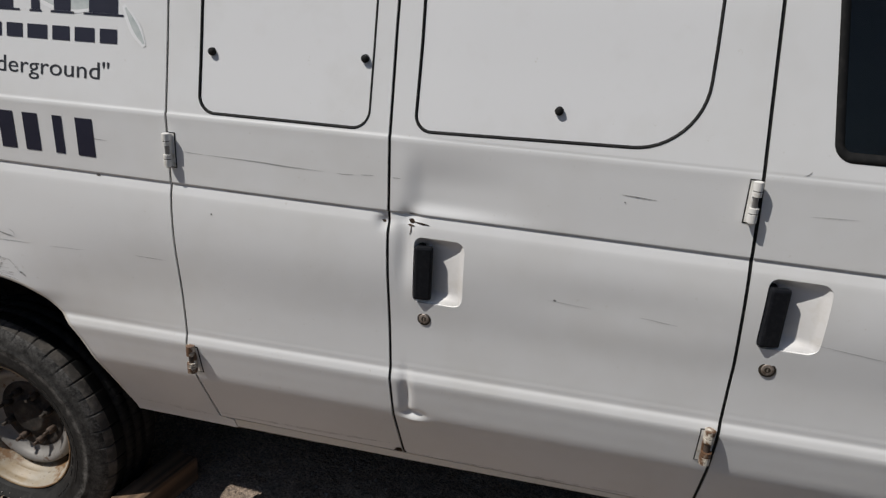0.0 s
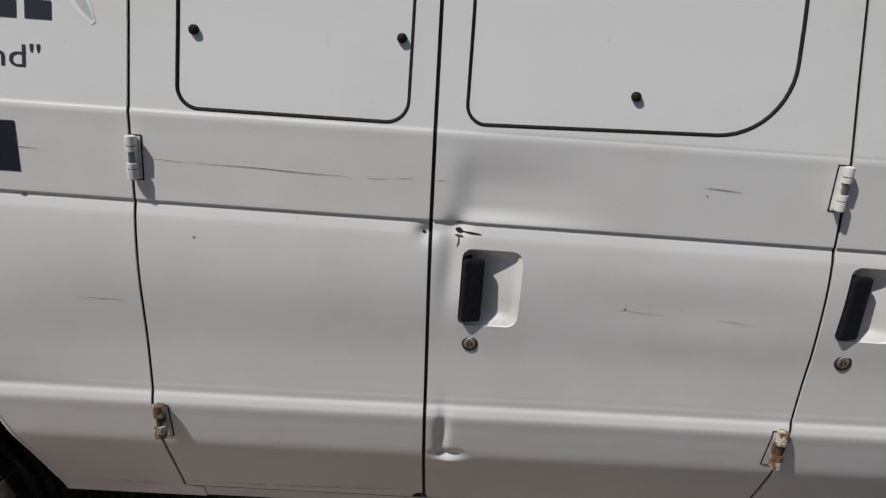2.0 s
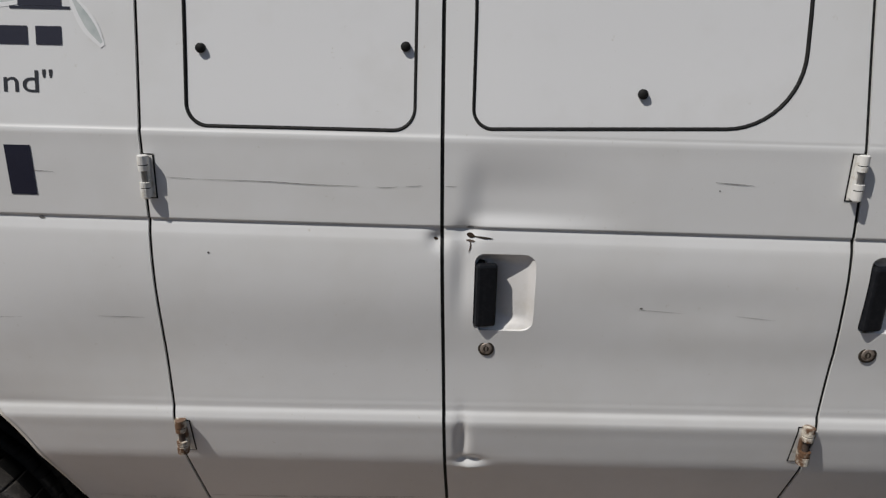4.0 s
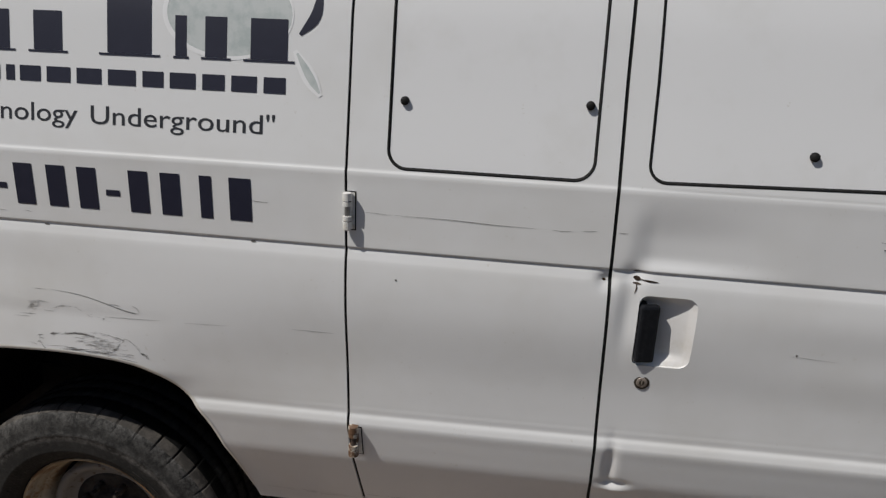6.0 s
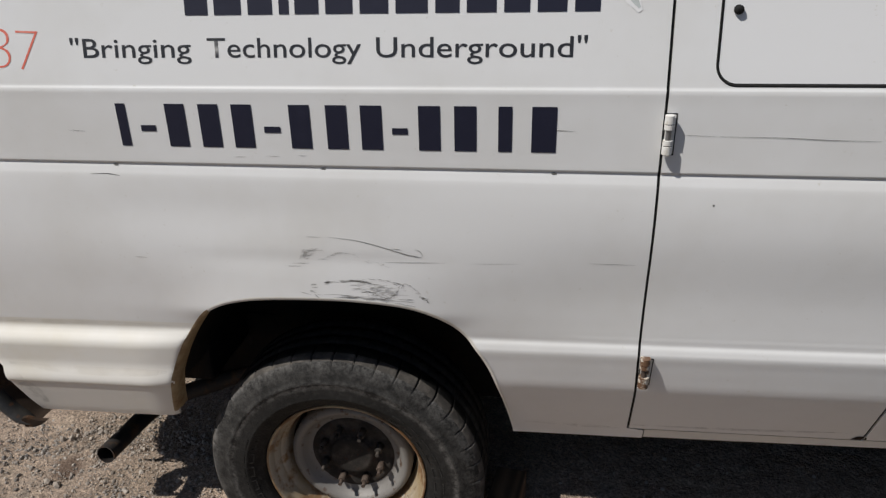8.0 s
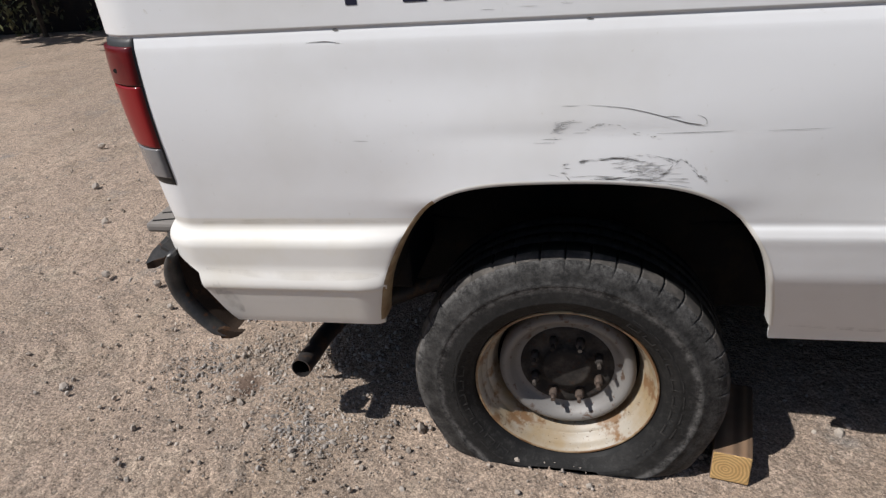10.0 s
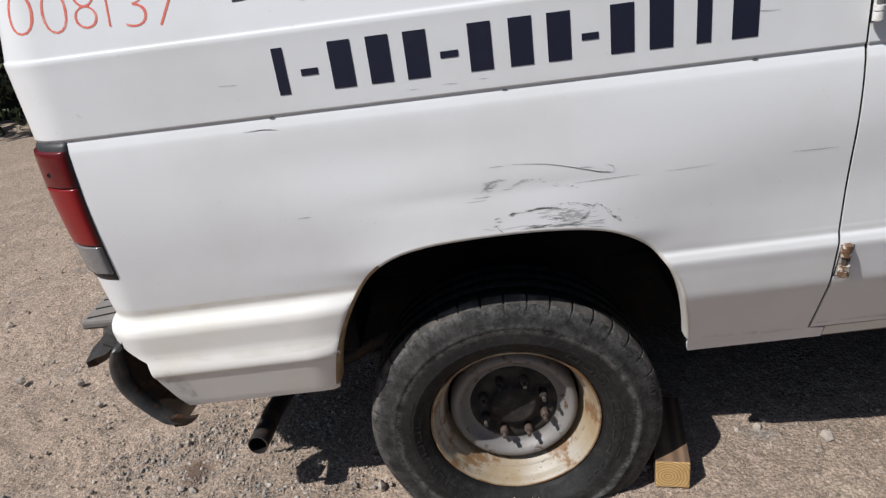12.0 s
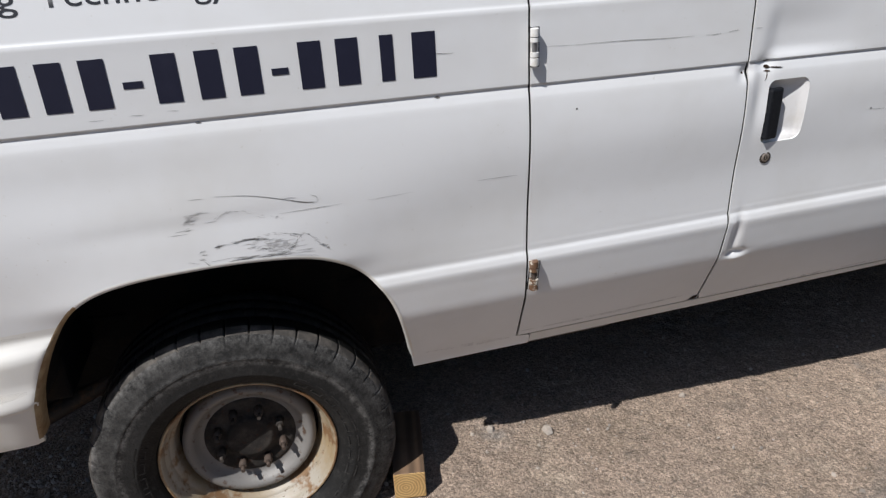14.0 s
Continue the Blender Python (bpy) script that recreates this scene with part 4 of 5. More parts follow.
# bumper-height cladding edge and turned lip of the wheel opening, yellowed with age
def arch_lip():
    verts, faces = [], []
    keep = [(a, b) for a, b in zip(ARCH_U, ARCH_Z) if b > np.interp(a, [-3.0, -2.5], [0.490, 0.440])]
    for inward, out in ((-0.016, 0.0009), (0.0, 0.0016), (0.006, -0.014), (0.007, -0.042)):
        for a, b in keep:
            verts.append(tuple(surf(a + inward * (-2.70 - a), b + inward * (0.45 - b), out)))
    n = len(keep)
    for j in range(3):
        for i in range(n - 1):
            faces.append((j * n + i, j * n + i + 1, (j + 1) * n + i + 1, (j + 1) * n + i))
    rear = [1 if keep[a % (n - 1)][0] < -2.99 else 0 for a in range(len(faces))]
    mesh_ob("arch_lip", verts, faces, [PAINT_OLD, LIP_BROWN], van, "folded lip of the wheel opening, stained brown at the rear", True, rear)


arch_lip()

# ---- wheels ----
def wheel(cx, cy, cz, tyre_r, flat_z, name="rear_wheel", label=""):
    """Steel wheel with a tyre; the outer face looks to -y. flat_z: height of the ground, on which a flat tyre spreads."""
    hub = new(name)
    hub.parent = van
    tagged(hub, label)
    R = tyre_r
    prof = [(0.222, 0.010), (0.226, -0.002), (0.232, -0.010), (0.245, -0.022), (0.262, -0.030), (0.266, -0.0335), (0.270, -0.0335), (0.274, -0.033), (0.295, -0.036), (0.312, -0.035), (0.316, -0.0375), (0.320, -0.0345), (0.336, -0.031), (0.354, -0.026), (0.370, -0.015),
            (R - 0.001, -0.002), (R, 0.012), (R, 0.052), (R - 0.008, 0.054), (R - 0.008, 0.062), (R, 0.064), (R + 0.001, 0.095), (R - 0.008, 0.097), (R - 0.008, 0.106), (R + 0.001, 0.108), (R, 0.140), (R - 0.008, 0.142), (R - 0.008, 0.150), (R, 0.152), (R, 0.182),
            (R - 0.006, 0.196), (R - 0.03, 0.215), (0.30, 0.230), (0.25, 0.225), (0.222, 0.20)]
    steps = 840

    def squash(x, y, z):
        """Weight spreads the lower sidewall and lays the tread on the ground."""
        if flat_z is None:
            return x, y, z
        low = -cz + flat_z
        s = max(0.0, min(1.0, (-z - 0.13) / 0.12))
        mid = max(0.0, 1 - abs(math.hypot(x, z) - 0.30) / 0.085)
        y = y - 0.014 * s * mid if y < 0.1 else y + 0.03 * s * mid
        if z < low + 0.06:
            k = (low + 0.06 - z) / 0.182
            z = low + 0.06 * max(0.0, 1 - 2.2 * k) ** 1.6 + 0.001
            x *= 1 + 0.10 * min(1.0, k)
        return x, y, z

    def shape(i, k, r, d):
        groove = k % 20 < 1
        if 14 <= i <= 17 and groove:
            r -= 0.016 if i > 14 else 0.006
            d += 0.004 if i == 14 else 0
        if 18 < i < 30 and (k + 10 * (i % 2)) % 20 == 6:
            r -= 0.006
        return r, d

    v, f = lathe(prof, steps, (0, 0, 0), shape)
    n = len(prof)
    out = []
    for q in v:
        x, y, z = squash(*q)
        out.append((x + cx, y + cy, z + cz))
    # tread behind the shoulder takes dark bead rubber to paint in wheel-well shade
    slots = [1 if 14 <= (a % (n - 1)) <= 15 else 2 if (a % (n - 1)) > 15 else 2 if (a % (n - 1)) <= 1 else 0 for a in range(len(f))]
    mesh_ob("tyre", out, f, [TYRE, TREAD, BEAD_AND_SHADE], hub, "worn black tyre gone flat" if flat_z is not None else "worn black tyre", True, slots)
    # raised outlines of the unreadable lettering on the sidewall
    for a0, wide, r0, r1 in [(33 + 10.5 * k, 7.5, 0.249, 0.276) for k in range(8)] + [(121 + 6 * k, 4.2, 0.254, 0.270) for k in range(3)] + [(214 + 10.5 * k, 7.5, 0.249, 0.276) for k in range(8)]:
        lv, lf = [], []
        for b0, b1, s0, s1 in ((a0, a0 + wide, r0, r0 + 0.003), (a0, a0 + wide, r1 - 0.003, r1), (a0, a0 + 0.65, r0, r1), (a0 + wide - 0.65, a0 + wide, r0, r1)):
            rows = []
            for lift in (0.0022, -0.001):
                for f in np.linspace(0, 1, 6):
                    for rr in (s0, s1):
                        a = radians(b0 + (b1 - b0) * f)
                        dd = float(np.interp(rr, [0.245, 0.262, 0.295], [-0.022, -0.030, -0.036])) - lift
                        x, y, z = squash(rr * math.sin(a), dd, rr * math.cos(a))
                        rows.append((x + cx, y + cy, z + cz))
            base = len(lv)
            lv += rows
            for j in range(5):
                p, q = base + 2 * j, base + 12 + 2 * j
                lf += [(p, p + 1, p + 3, p + 2), (p, p + 2, q + 2, q), (p + 1, q + 1, q + 3, p + 3)]
            lf += [(base, base + 12, base + 13, base + 1), (base + 10, base + 11, base + 23, base + 22)]
        mesh_ob("raised_bar", lv, lf, LETTER_RUBBER, hub, "raised black bar on the sidewall", False)
    prof = [(0.219, 0.012), (0.2235, 0.006), (0.2235, 0.000), (0.221, -0.003), (0.217, -0.001), (0.213, 0.006), (0.210, 0.017), (0.2085, 0.026), (0.2035, 0.029), (0.2020, 0.046), (0.1985, 0.050), (0.1930, 0.052), (0.187, 0.078), (0.180, 0.100), (0.168, 0.125)]
    v, f = lathe(prof, 96, (cx, cy, cz))
    mesh_ob("rim", v, f, [RIM, HUB, RIM_EDGE], hub, "cream painted steel rim with rust stains", True, [1 if a % 14 >= 13 else 2 if a % 14 <= 3 else 0 for a in range(len(f))])
    prof = [(0.168, 0.140), (0.172, 0.100), (0.172, 0.070), (0.167, 0.058), (0.159, 0.054), (0.150, 0.056), (0.142, 0.066), (0.134, 0.078), (0.126, 0.083), (0.118, 0.084)]
    v, f = lathe(prof, 96, (cx, cy, cz))
    mesh_ob("wheel_disc", v, f, DISC, hub, "grey pressed steel wheel disc")
    prof = [(0.119, 0.0845), (0.117, 0.082), (0.105, 0.082), (0.085, 0.084), (0.066, 0.082), (0.062, 0.072), (0.058, 0.067), (0.050, 0.066), (0.030, 0.067), (0.0005, 0.067)]
    v, f = lathe(prof, 64, (cx, cy, cz))
    mesh_ob("hub_cap", v, f, HUB, hub, "dark greasy hub")
    for k in range(8):
        a = radians(22.5 + 45 * k)
        x, z = cx + 0.087 * math.sin(a), cz + 0.087 * math.cos(a)
        bm = bmesh.new()
        add_tube(bm, [(x, cy + 0.085, z), (x, cy + 0.058, z), (x, cy + 0.055, z)], [0.0115, 0.0115, 0.008], 6)
        add_tube(bm, [(x, cy + 0.058, z), (x, cy + 0.038, z)], 0.0055, 8)
        part("lug_nut", bm, LUG if k in (2, 3, 4) else HUB, hub, "rusty lug nut" if k in (2, 3, 4) else "")
    return hub


wheel(-2.725, 3.737, 0.250, 0.379, 0.010, "rear_wheel", "steel rear wheel with a flat worn tyre")


def plain_wheel(cx, cy, cz, r):
    v, f = lathe([(0.0005, 0.05), (0.20, 0.05), (0.222, 0.0), (0.26, -0.025), (0.33, -0.02), (r, 0.02), (r, 0.19), (0.33, 0.22), (0.2, 0.2)], 64, (cx, cy, cz))
    mesh_ob("tyre", v, f, TYRE, van, "black tyre in the shade under the van")


plain_wheel(-2.725, SIDE + 1.66, 0.372 + 0.015, 0.372)
plain_wheel(0.80, 3.742, 0.372 - 0.072, 0.372)
plain_wheel(0.80, SIDE + 1.66, 0.372 - 0.072, 0.372)

# ---- tail lamp ----
def lamp_piece(name, u0, u1, z0, z1, out, material, parent, label, ribs=0.0):
    us, zs = np.linspace(u0, u1, 16), np.linspace(z0, z1, 40)
    verts, faces = [], []
    for o in (out, -0.004):
        for z in zs:
            for u in us:
                e = min(u - u0, u1 - u, z - z0, z1 - z)
                k = o - (0.003 if e < 1e-6 and o > 0 else 0) + (ribs * (round((u - u0) / 0.006) % 2) if o > 0 else 0)
                verts.append(tuple(surf(u, unwarp(u, z), k)))
    nu, nz = len(us), len(zs)
    for j in range(nz - 1):
        for i in range(nu - 1):
            q = j * nu + i
            faces.append((q, q + 1, q + nu + 1, q + nu))
    b = nu * nz
    rim = [i for i in range(nu)] + [j * nu + nu - 1 for j in range(1, nz)] + [(nz - 1) * nu + i for i in range(nu - 2, -1, -1)] + [j * nu for j in range(nz - 2, 0, -1)]
    for a, c in zip(rim, rim[1:] + rim[:1]):
        faces.append((c, a, a + b, c + b))
    return mesh_ob(name, verts, faces, material, parent, label)


lamp = lamp_piece("tail_lamp", -3.729, -3.578, 0.818, 1.138, 0.004, LENS_TRIM, van, "red tail lamp with a clear foot in a black frame")
lamp_piece("red_lens", -3.723, -3.582, 1.045, 1.122, 0.010, RED_DEEP, lamp, "dark red upper lens")
lamp_piece("red_lens", -3.723, -3.582, 0.908, 1.043, 0.0095, RED, lamp, "red lens")
lamp_piece("clear_lens", -3.723, -3.582, 0.836, 0.906, 0.009, CLEAR, lamp, "clear ribbed lens", 0.0012)
bm = bmesh.new()
p = Vector(surf(-3.625, 1.075, 0.010).tolist())
add_tube(bm, [p + Vector((0, 0.004, 0)), p + Vector((0, -0.0015, 0))], 0.005, 10)
part("screw", bm, RUBBER, lamp)

# ---- torn rear bumper ----
def rear_bumper():
    bumper = new("rear_bumper")
    bumper.parent = van
    tagged(bumper, "bent dark rear bumper torn off its corner")
    # rounded skin that curls down to a tongue under the corner
    path = spline([(-3.646, 0.640), (-3.659, 0.608), (-3.664, 0.570), (-3.659, 0.532), (-3.640, 0.494), (-3.612, 0.457), (-3.584, 0.430), (-3.562, 0.416), (-3.540, 0.412)], 6)
    n, ring = len(path), 14
    verts, faces = [], []
    for i, p in enumerate(path):
        t = i / (n - 1)
        d = (path[min(i + 1, n - 1)] - path[max(i - 1, 0)]).normalized()
        across = Vector((-d.y, d.x, 0))
        w = 0.022 * min(1.0, 0.40 + 2.4 * t) * min(1.0, 0.16 + 1.05 * (1 - t)) * (1 + 0.05 * math.sin(17 * t))
        for k in range(ring):
            a = 2 * math.pi * k / ring
            c = p + across * (w * math.cos(a))
            verts.append((c.x, 3.668 + 0.028 * math.sin(a) * min(1.0, 0.3 + 3 * (1 - t)) - 0.012 * t, c.y))
    for i in range(n - 1):
        for k in range(ring):
            k2 = (k + 1) % ring
            faces.append((i * ring + k, i * ring + k2, (i + 1) * ring + k2, (i + 1) * ring + k))
    faces += [tuple(range(ring))[::-1], tuple((n - 1) * ring + k for k in range(ring))]
    mesh_ob("bumper_skin", verts, faces, BUMPER, bumper, "curled dark bumper skin")
    # dark rusty sheet behind the skin, standing in for the void's shade
    verts, faces = [], []
    for d in (0.0, 0.5, 1.0):
        for p in path:
            keep = 1 - 0.85 * ((0.640 - p.y) / 0.228) ** 2
            verts.append((p.x + 0.010 * keep + 0.060 * d * keep, 3.668 + 0.040 * d, p.y + 0.008 * keep + 0.052 * d * keep))
    for j in range(2):
        for i in range(n - 1):
            q = j * n + i
            faces.append((q, q + 1, q + n + 1, q + n))
    mesh_ob("bumper_lining", verts, faces, RUST_DARK, bumper, "dark rusty sheet that fills the shaded void")
    # bar across the rear: a folded channel with a slanting end
    verts, faces = [], []
    ring = [(-3.796, 0.548), (-3.790, 0.540), (-3.725, 0.500), (-3.655, 0.470), (-3.655, 0.618), (-3.70, 0.622), (-3.755, 0.618), (-3.772, 0.606)]
    for y, back in ((3.765, -0.045), (3.83, 0.004), (3.88, 0.020), (4.20, 0.034), (5.45, 0.030)):
        verts += [(x - back, y, z) for x, z in ring]
    n = len(ring)
    for j in range(4):
        for k in range(n):
            k2 = (k + 1) % n
            faces.append((j * n + k, (j + 1) * n + k, (j + 1) * n + k2, j * n + k2))
    faces += [tuple(range(n)), tuple(range(4 * n, 5 * n))[::-1]]
    mesh_ob("bumper_bar", verts, faces, BUMPER, bumper, "dark bumper bar across the rear", False)
    # torn end of the bar's face: a bent plate with a folded-under flange
    top = [(-3.776, 0.573), (-3.752, 0.606), (-3.716, 0.636), (-3.688, 0.620), (-3.700, 0.604), (-3.722, 0.590), (-3.748, 0.584)]
    low = [(-3.776, 0.573), (-3.748, 0.584), (-3.722, 0.590), (-3.700, 0.604), (-3.697, 0.592), (-3.722, 0.574), (-3.754, 0.558), (-3.781, 0.552)]
    for name, outline, y0, lean, material, label in (("bumper_flap", top, 3.712, 0.5, BUMPER, "bent grey bumper plate"), ("folded_flange", low, 3.714, -0.25, RUST_DARK, "black folded flange under the plate")):
        n = len(outline)
        verts = [(x, y0 + lean * (z - 0.58), z) for x, z in outline]
        verts += [(x + 0.001, y + 0.005, z + 0.001) for x, y, z in verts]
        faces = [tuple(range(n)), tuple(range(n, 2 * n))[::-1]] + [(k, k + n, (k + 1) % n + n, (k + 1) % n) for k in range(n)]
        mesh_ob(name, verts, faces, material, bumper, label, False)
    # strap between plate and skin
    bm = bmesh.new()
    m = Matrix.Translation((-3.672, 3.700, 0.622)) @ pose(0, 0, 0, 0, 28, 0)
    add_box(bm, (-0.030, -0.010, -0.0045), (0.022, 0.03, 0.0045), 0.0015, m)
    part("bracket", bm, BUMPER, bumper, "bent steel bracket")
    # ribbed step pad on the bar
    bm = bmesh.new()
    add_box(bm, (-3.826, 3.815, 0.606), (-3.640, 5.45, 0.634), 0.009)
    part("step_pad", bm, PAD, bumper, "grey ribbed plastic step pad")
    for k in range(9):
        bm = bmesh.new()
        m = Matrix.Translation((-3.735, 3.850 + 0.047 * k, 0.634)) @ pose(0, 0, 0, 0, 0, 14)
        add_box(bm, (-0.078, -0.0035, -0.002), (0.094, 0.0035, 0.0012), 0.0004, m)
        part("groove", bm, RUBBER, bumper)
    # pale scrap of the old trim in the tear
    bm = bmesh.new()
    m = Matrix.Translation((-3.616, 3.695, 0.592)) @ pose(0, 0, 0, 0, 28, 0)
    add_box(bm, (-0.024, -0.004, -0.009), (0.018, 0.010, 0.010), 0.002, m)
    part("trim_scrap", bm, RIM, bumper, "pale scrap of torn trim")
    # ragged rusty tip of the skin
    verts = [(-3.572, 3.640, 0.432), (-3.556, 3.643, 0.436), (-3.541, 3.646, 0.428), (-3.526, 3.648, 0.424), (-3.506, 3.650, 0.425), (-3.524, 3.648, 0.411), (-3.543, 3.645, 0.405), (-3.566, 3.640, 0.407)]
    verts += [(x + 0.002, y + 0.008, z + 0.003) for x, y, z in verts]
    faces = [tuple(range(8)), tuple(range(8, 16))[::-1]] + [(k, k + 8, (k + 1) % 8 + 8, (k + 1) % 8) for k in range(8)]
    mesh_ob("torn_tip", verts, faces, RUST_DARK, bumper, "ragged rusty tip", False)


rear_bumper()

# ---- exhaust ----
bm = bmesh.new()
pts = spline([(-3.404, 3.700, 0.277), (-3.404, 3.79, 0.267), (-3.402, 3.88, 0.260), (-3.37, 3.99, 0.258), (-3.24, 4.05, 0.285), (-3.08, 4.09, 0.34), (-2.90, 4.11, 0.43), (-2.78, 4.12, 0.50)], 5)
add_tube(bm, pts, 0.0265, 20, False)
add_tube(bm, [pts[0], pts[1], pts[4]], 0.0235, 20, False, 1)
add_tube(bm, [pts[0] + (pts[0] - pts[1]) * 0.02, pts[0]], [0.0235, 0.0265], 20, False)
part("exhaust_pipe", bm, [PIPE, DARK], van, "blackened exhaust tail pipe", True)


# ---- lettering and marks on the side ----
def decal(name, polys, material, parent, label="", out=0.0010):
    """Thin vinyl pieces, each a quad grid between four (u, z) corners."""
    verts, faces = [], []
    for a, b, c, d in polys:
        n = max(2, int(abs(b[0] - a[0]) / 0.015) + 1)
        m = max(2, int(abs(d[1] - a[1]) / 0.008) + 1)
        base = len(verts)
        for j in range(m + 1):
            for i in range(n + 1):
                s, t = i / n, j / m
                u = (a[0] * (1 - s) + b[0] * s) * (1 - t) + (d[0] * (1 - s) + c[0] * s) * t
                z = (a[1] * (1 - s) + b[1] * s) * (1 - t) + (d[1] * (1 - s) + c[1] * s) * t
                verts.append(tuple(surf(u, z, out)))
        for j in range(m):
            for i in range(n):
                q = base + j * (n + 1) + i
                faces.append((q, q + 1, q + n + 2, q + n + 1))
    return mesh_ob(name, verts, faces, material, parent, label)


def bar(u0, u1, z0, z1):
    return ((u0, z0), (u1, z0), (u1, z1), (u0, z1))


# black-edged pockets in which the hinges sit
for hu, hz, hh, wide, side, door in ((-1.994, 1.221, 0.076, 0.028, 1, rear_door), (-1.986, 0.682, 0.078, 0.034, 1, rear_door), (-0.757, 1.252, 0.078, 0.026, -1, mid_door), (-0.748, 0.720, 0.084, 0.034, -1, mid_door)):
    lo, hi = sorted((hu - side * 0.28 * wide, hu + side * 0.54 * wide))
    hz = hz - (0.006 if hz < 1 else 0.001)
    z0, z1 = float(unwarp(hu, hz - 0.535 * hh)), float(unwarp(hu, hz + 0.535 * hh))
    decal("hinge_pocket", [bar(lo, hi, z0, z1)], RUBBER, door, "black edge round the hinge", 0.0010)
    decal("hinge_leaf", [bar(lo + 0.0024, hi - 0.0024, z0 + 0.0024, z1 - 0.0024)], HINGE, door, "white painted hinge leaf", 0.0020)
# a row of bars where the telephone number stands
PHONE = [(-3.120, -3.098, 1), (-3.070, -3.036, 0), (-3.010, -2.966, 1), (-2.936, -2.892, 1), (-2.864, -2.820, 1), (-2.797, -2.762, 0), (-2.741, -2.697, 1), (-2.664, -2.620, 1), (-2.592, -2.548, 1), (-2.528, -2.496, 0), (-2.474, -2.430, 1), (-2.402, -2.358, 1), (-2.315, -2.288, 1), (-2.250, -2.202, 1)]
for a, b, tall in PHONE:
    decal("lettering_bar", [bar(a, b, 1.180, 1.270) if tall else bar(a, b, 1.212, 1.225)], NAVY, van, "navy vinyl bar")
# plain shapes for the company's name, large and small
for a, b, top in ((-3.225, -3.115, 1.625), (-3.050, -2.965, 1.583), (-2.935, -2.850, 1.583), (-2.820, -2.725, 1.583), (-2.695, -2.605, 1.583), (-2.535, -2.400, 1.625), (-2.372, -2.338, 1.583), (-2.312, -2.248, 1.583), (-2.222, -2.115, 1.583)):
    w = (b - a) * 0.14
    decal("lettering_bar", [bar(a + w, b - w, 1.505, top)], NAVY, van, "large navy vinyl bar")
    decal("lettering_bar", [bar(a, b, 1.5, 1.5045)], NAVY, van)
u = -2.945
for w in (0.058, 0.066, 0.060, 0.030, 0.058, 0.064, 0.066, 0.072, 0.056, 0.066, 0.058, 0.064, 0.056):
    decal("lettering_bar", [bar(u, u + w - 0.010, 1.441, 1.472)], NAVY, van, "small navy vinyl bar")
    u += w * 1.068


def on_side(name, text, height, u0, u1, z, material, parent, label, out=0.0012, slope=0.0, thin=0.0, shear=0.0):
    """Text laid on the van's side between u0 and u1."""
    cu = bpy.data.curves.new(name, "FONT")
    cu.body, cu.size, cu.offset, cu.shear = text, 1.0, thin, shear
    cu.resolution_u = 4
    tmp = new(name, cu)
    me = bpy.data.meshes.new_from_object(tmp.evaluated_get(bpy.context.evaluated_depsgraph_get()))
    bpy.data.objects.remove(tmp)
    bpy.data.curves.remove(cu)
    co = np.empty(len(me.vertices) * 3)
    me.vertices.foreach_get("co", co)
    co = co.reshape(-1, 3)
    lo, hi = co[:, 0].min(), co[:, 0].max()
    f = (co[:, 0] - lo) / (hi - lo)
    u = u0 + f * (u1 - u0)
    zz = z + co[:, 1] * height + slope * f
    me.vertices.foreach_set("co", surf(u, zz, out).ravel())
    me.materials.clear()
    me.materials.append(material)
    me.update()
    ob = new(name, me)
    ob.parent = parent
    return tagged(ob, label)


for word, a, b in (("\"Bringing", -3.204, -2.938), ("Technology", -2.903, -2.585), ("Underground\"", -2.555, -2.152)):
    on_side("slogan_word", word, 0.054, a, b, 1.361, SLATE, van, "dark slate vinyl word of the slogan", out=0.0006, thin=0.003)
for k, (digit, a, b) in enumerate((("0", -3.614, -3.562), ("0", -3.550, -3.498), ("8", -3.486, -3.440), ("1", -3.422, -3.414), ("3", -3.388, -3.342), ("7", -3.325, -3.274))):
    on_side("marker_digit", digit, 0.124, a, b, 1.348 + (0.002, -0.003, -0.001, -0.004, -0.009, -0.014)[k], MARKER, van, "red hand-marked digit", 0.0006, -0.002, -0.030, 0.06)


def ribbon(name, strokes, material, parent, label="", out=0.0009, thin=1.0):
    """Thin strokes on the side: rows of (list of (u, z), width)."""
    verts, faces = [], []
    for pts, width in strokes:
        pts = spline(pts, 6) if len(pts) > 2 else [Vector((*pts[0], 0)).lerp(Vector((*pts[1], 0)), k / 8) for k in range(9)]
        n = len(pts)
        base = len(verts)
        for i, p in enumerate(pts):
            d = (pts[min(i + 1, n - 1)] - pts[max(i - 1, 0)]).normalized()
            w = thin * width * (0.25 + 0.75 * math.sin(math.pi * min(max(i / (n - 1), 0.02), 0.98))) / 2
            for s in (-1, 1):
                verts.append(tuple(surf(p.x - d.y * w * s, unwarp(p.x, p.y + d.x * w * s), out)))
        for i in range(n - 1):
            q = base + 2 * i
            faces.append((q, q + 2, q + 3, q + 1))
    return mesh_ob(name, verts, faces, material, parent, label)


# pale emblem behind the name, with its handle
ell = [(-2.255 + 0.135 * math.cos(radians(a)), 1.590 + 0.085 * math.sin(radians(a))) for a in range(0, 361, 12)]
cen = Vector(surf(-2.255, 1.590, 0.0004).tolist())
emb = [tuple(cen)] + [tuple(surf(-2.255 + (a + 2.255) * f, 1.590 + (b - 1.590) * f, 0.0004)) for f in (0.33, 0.66, 1.0) for a, b in ell]
k = len(ell)
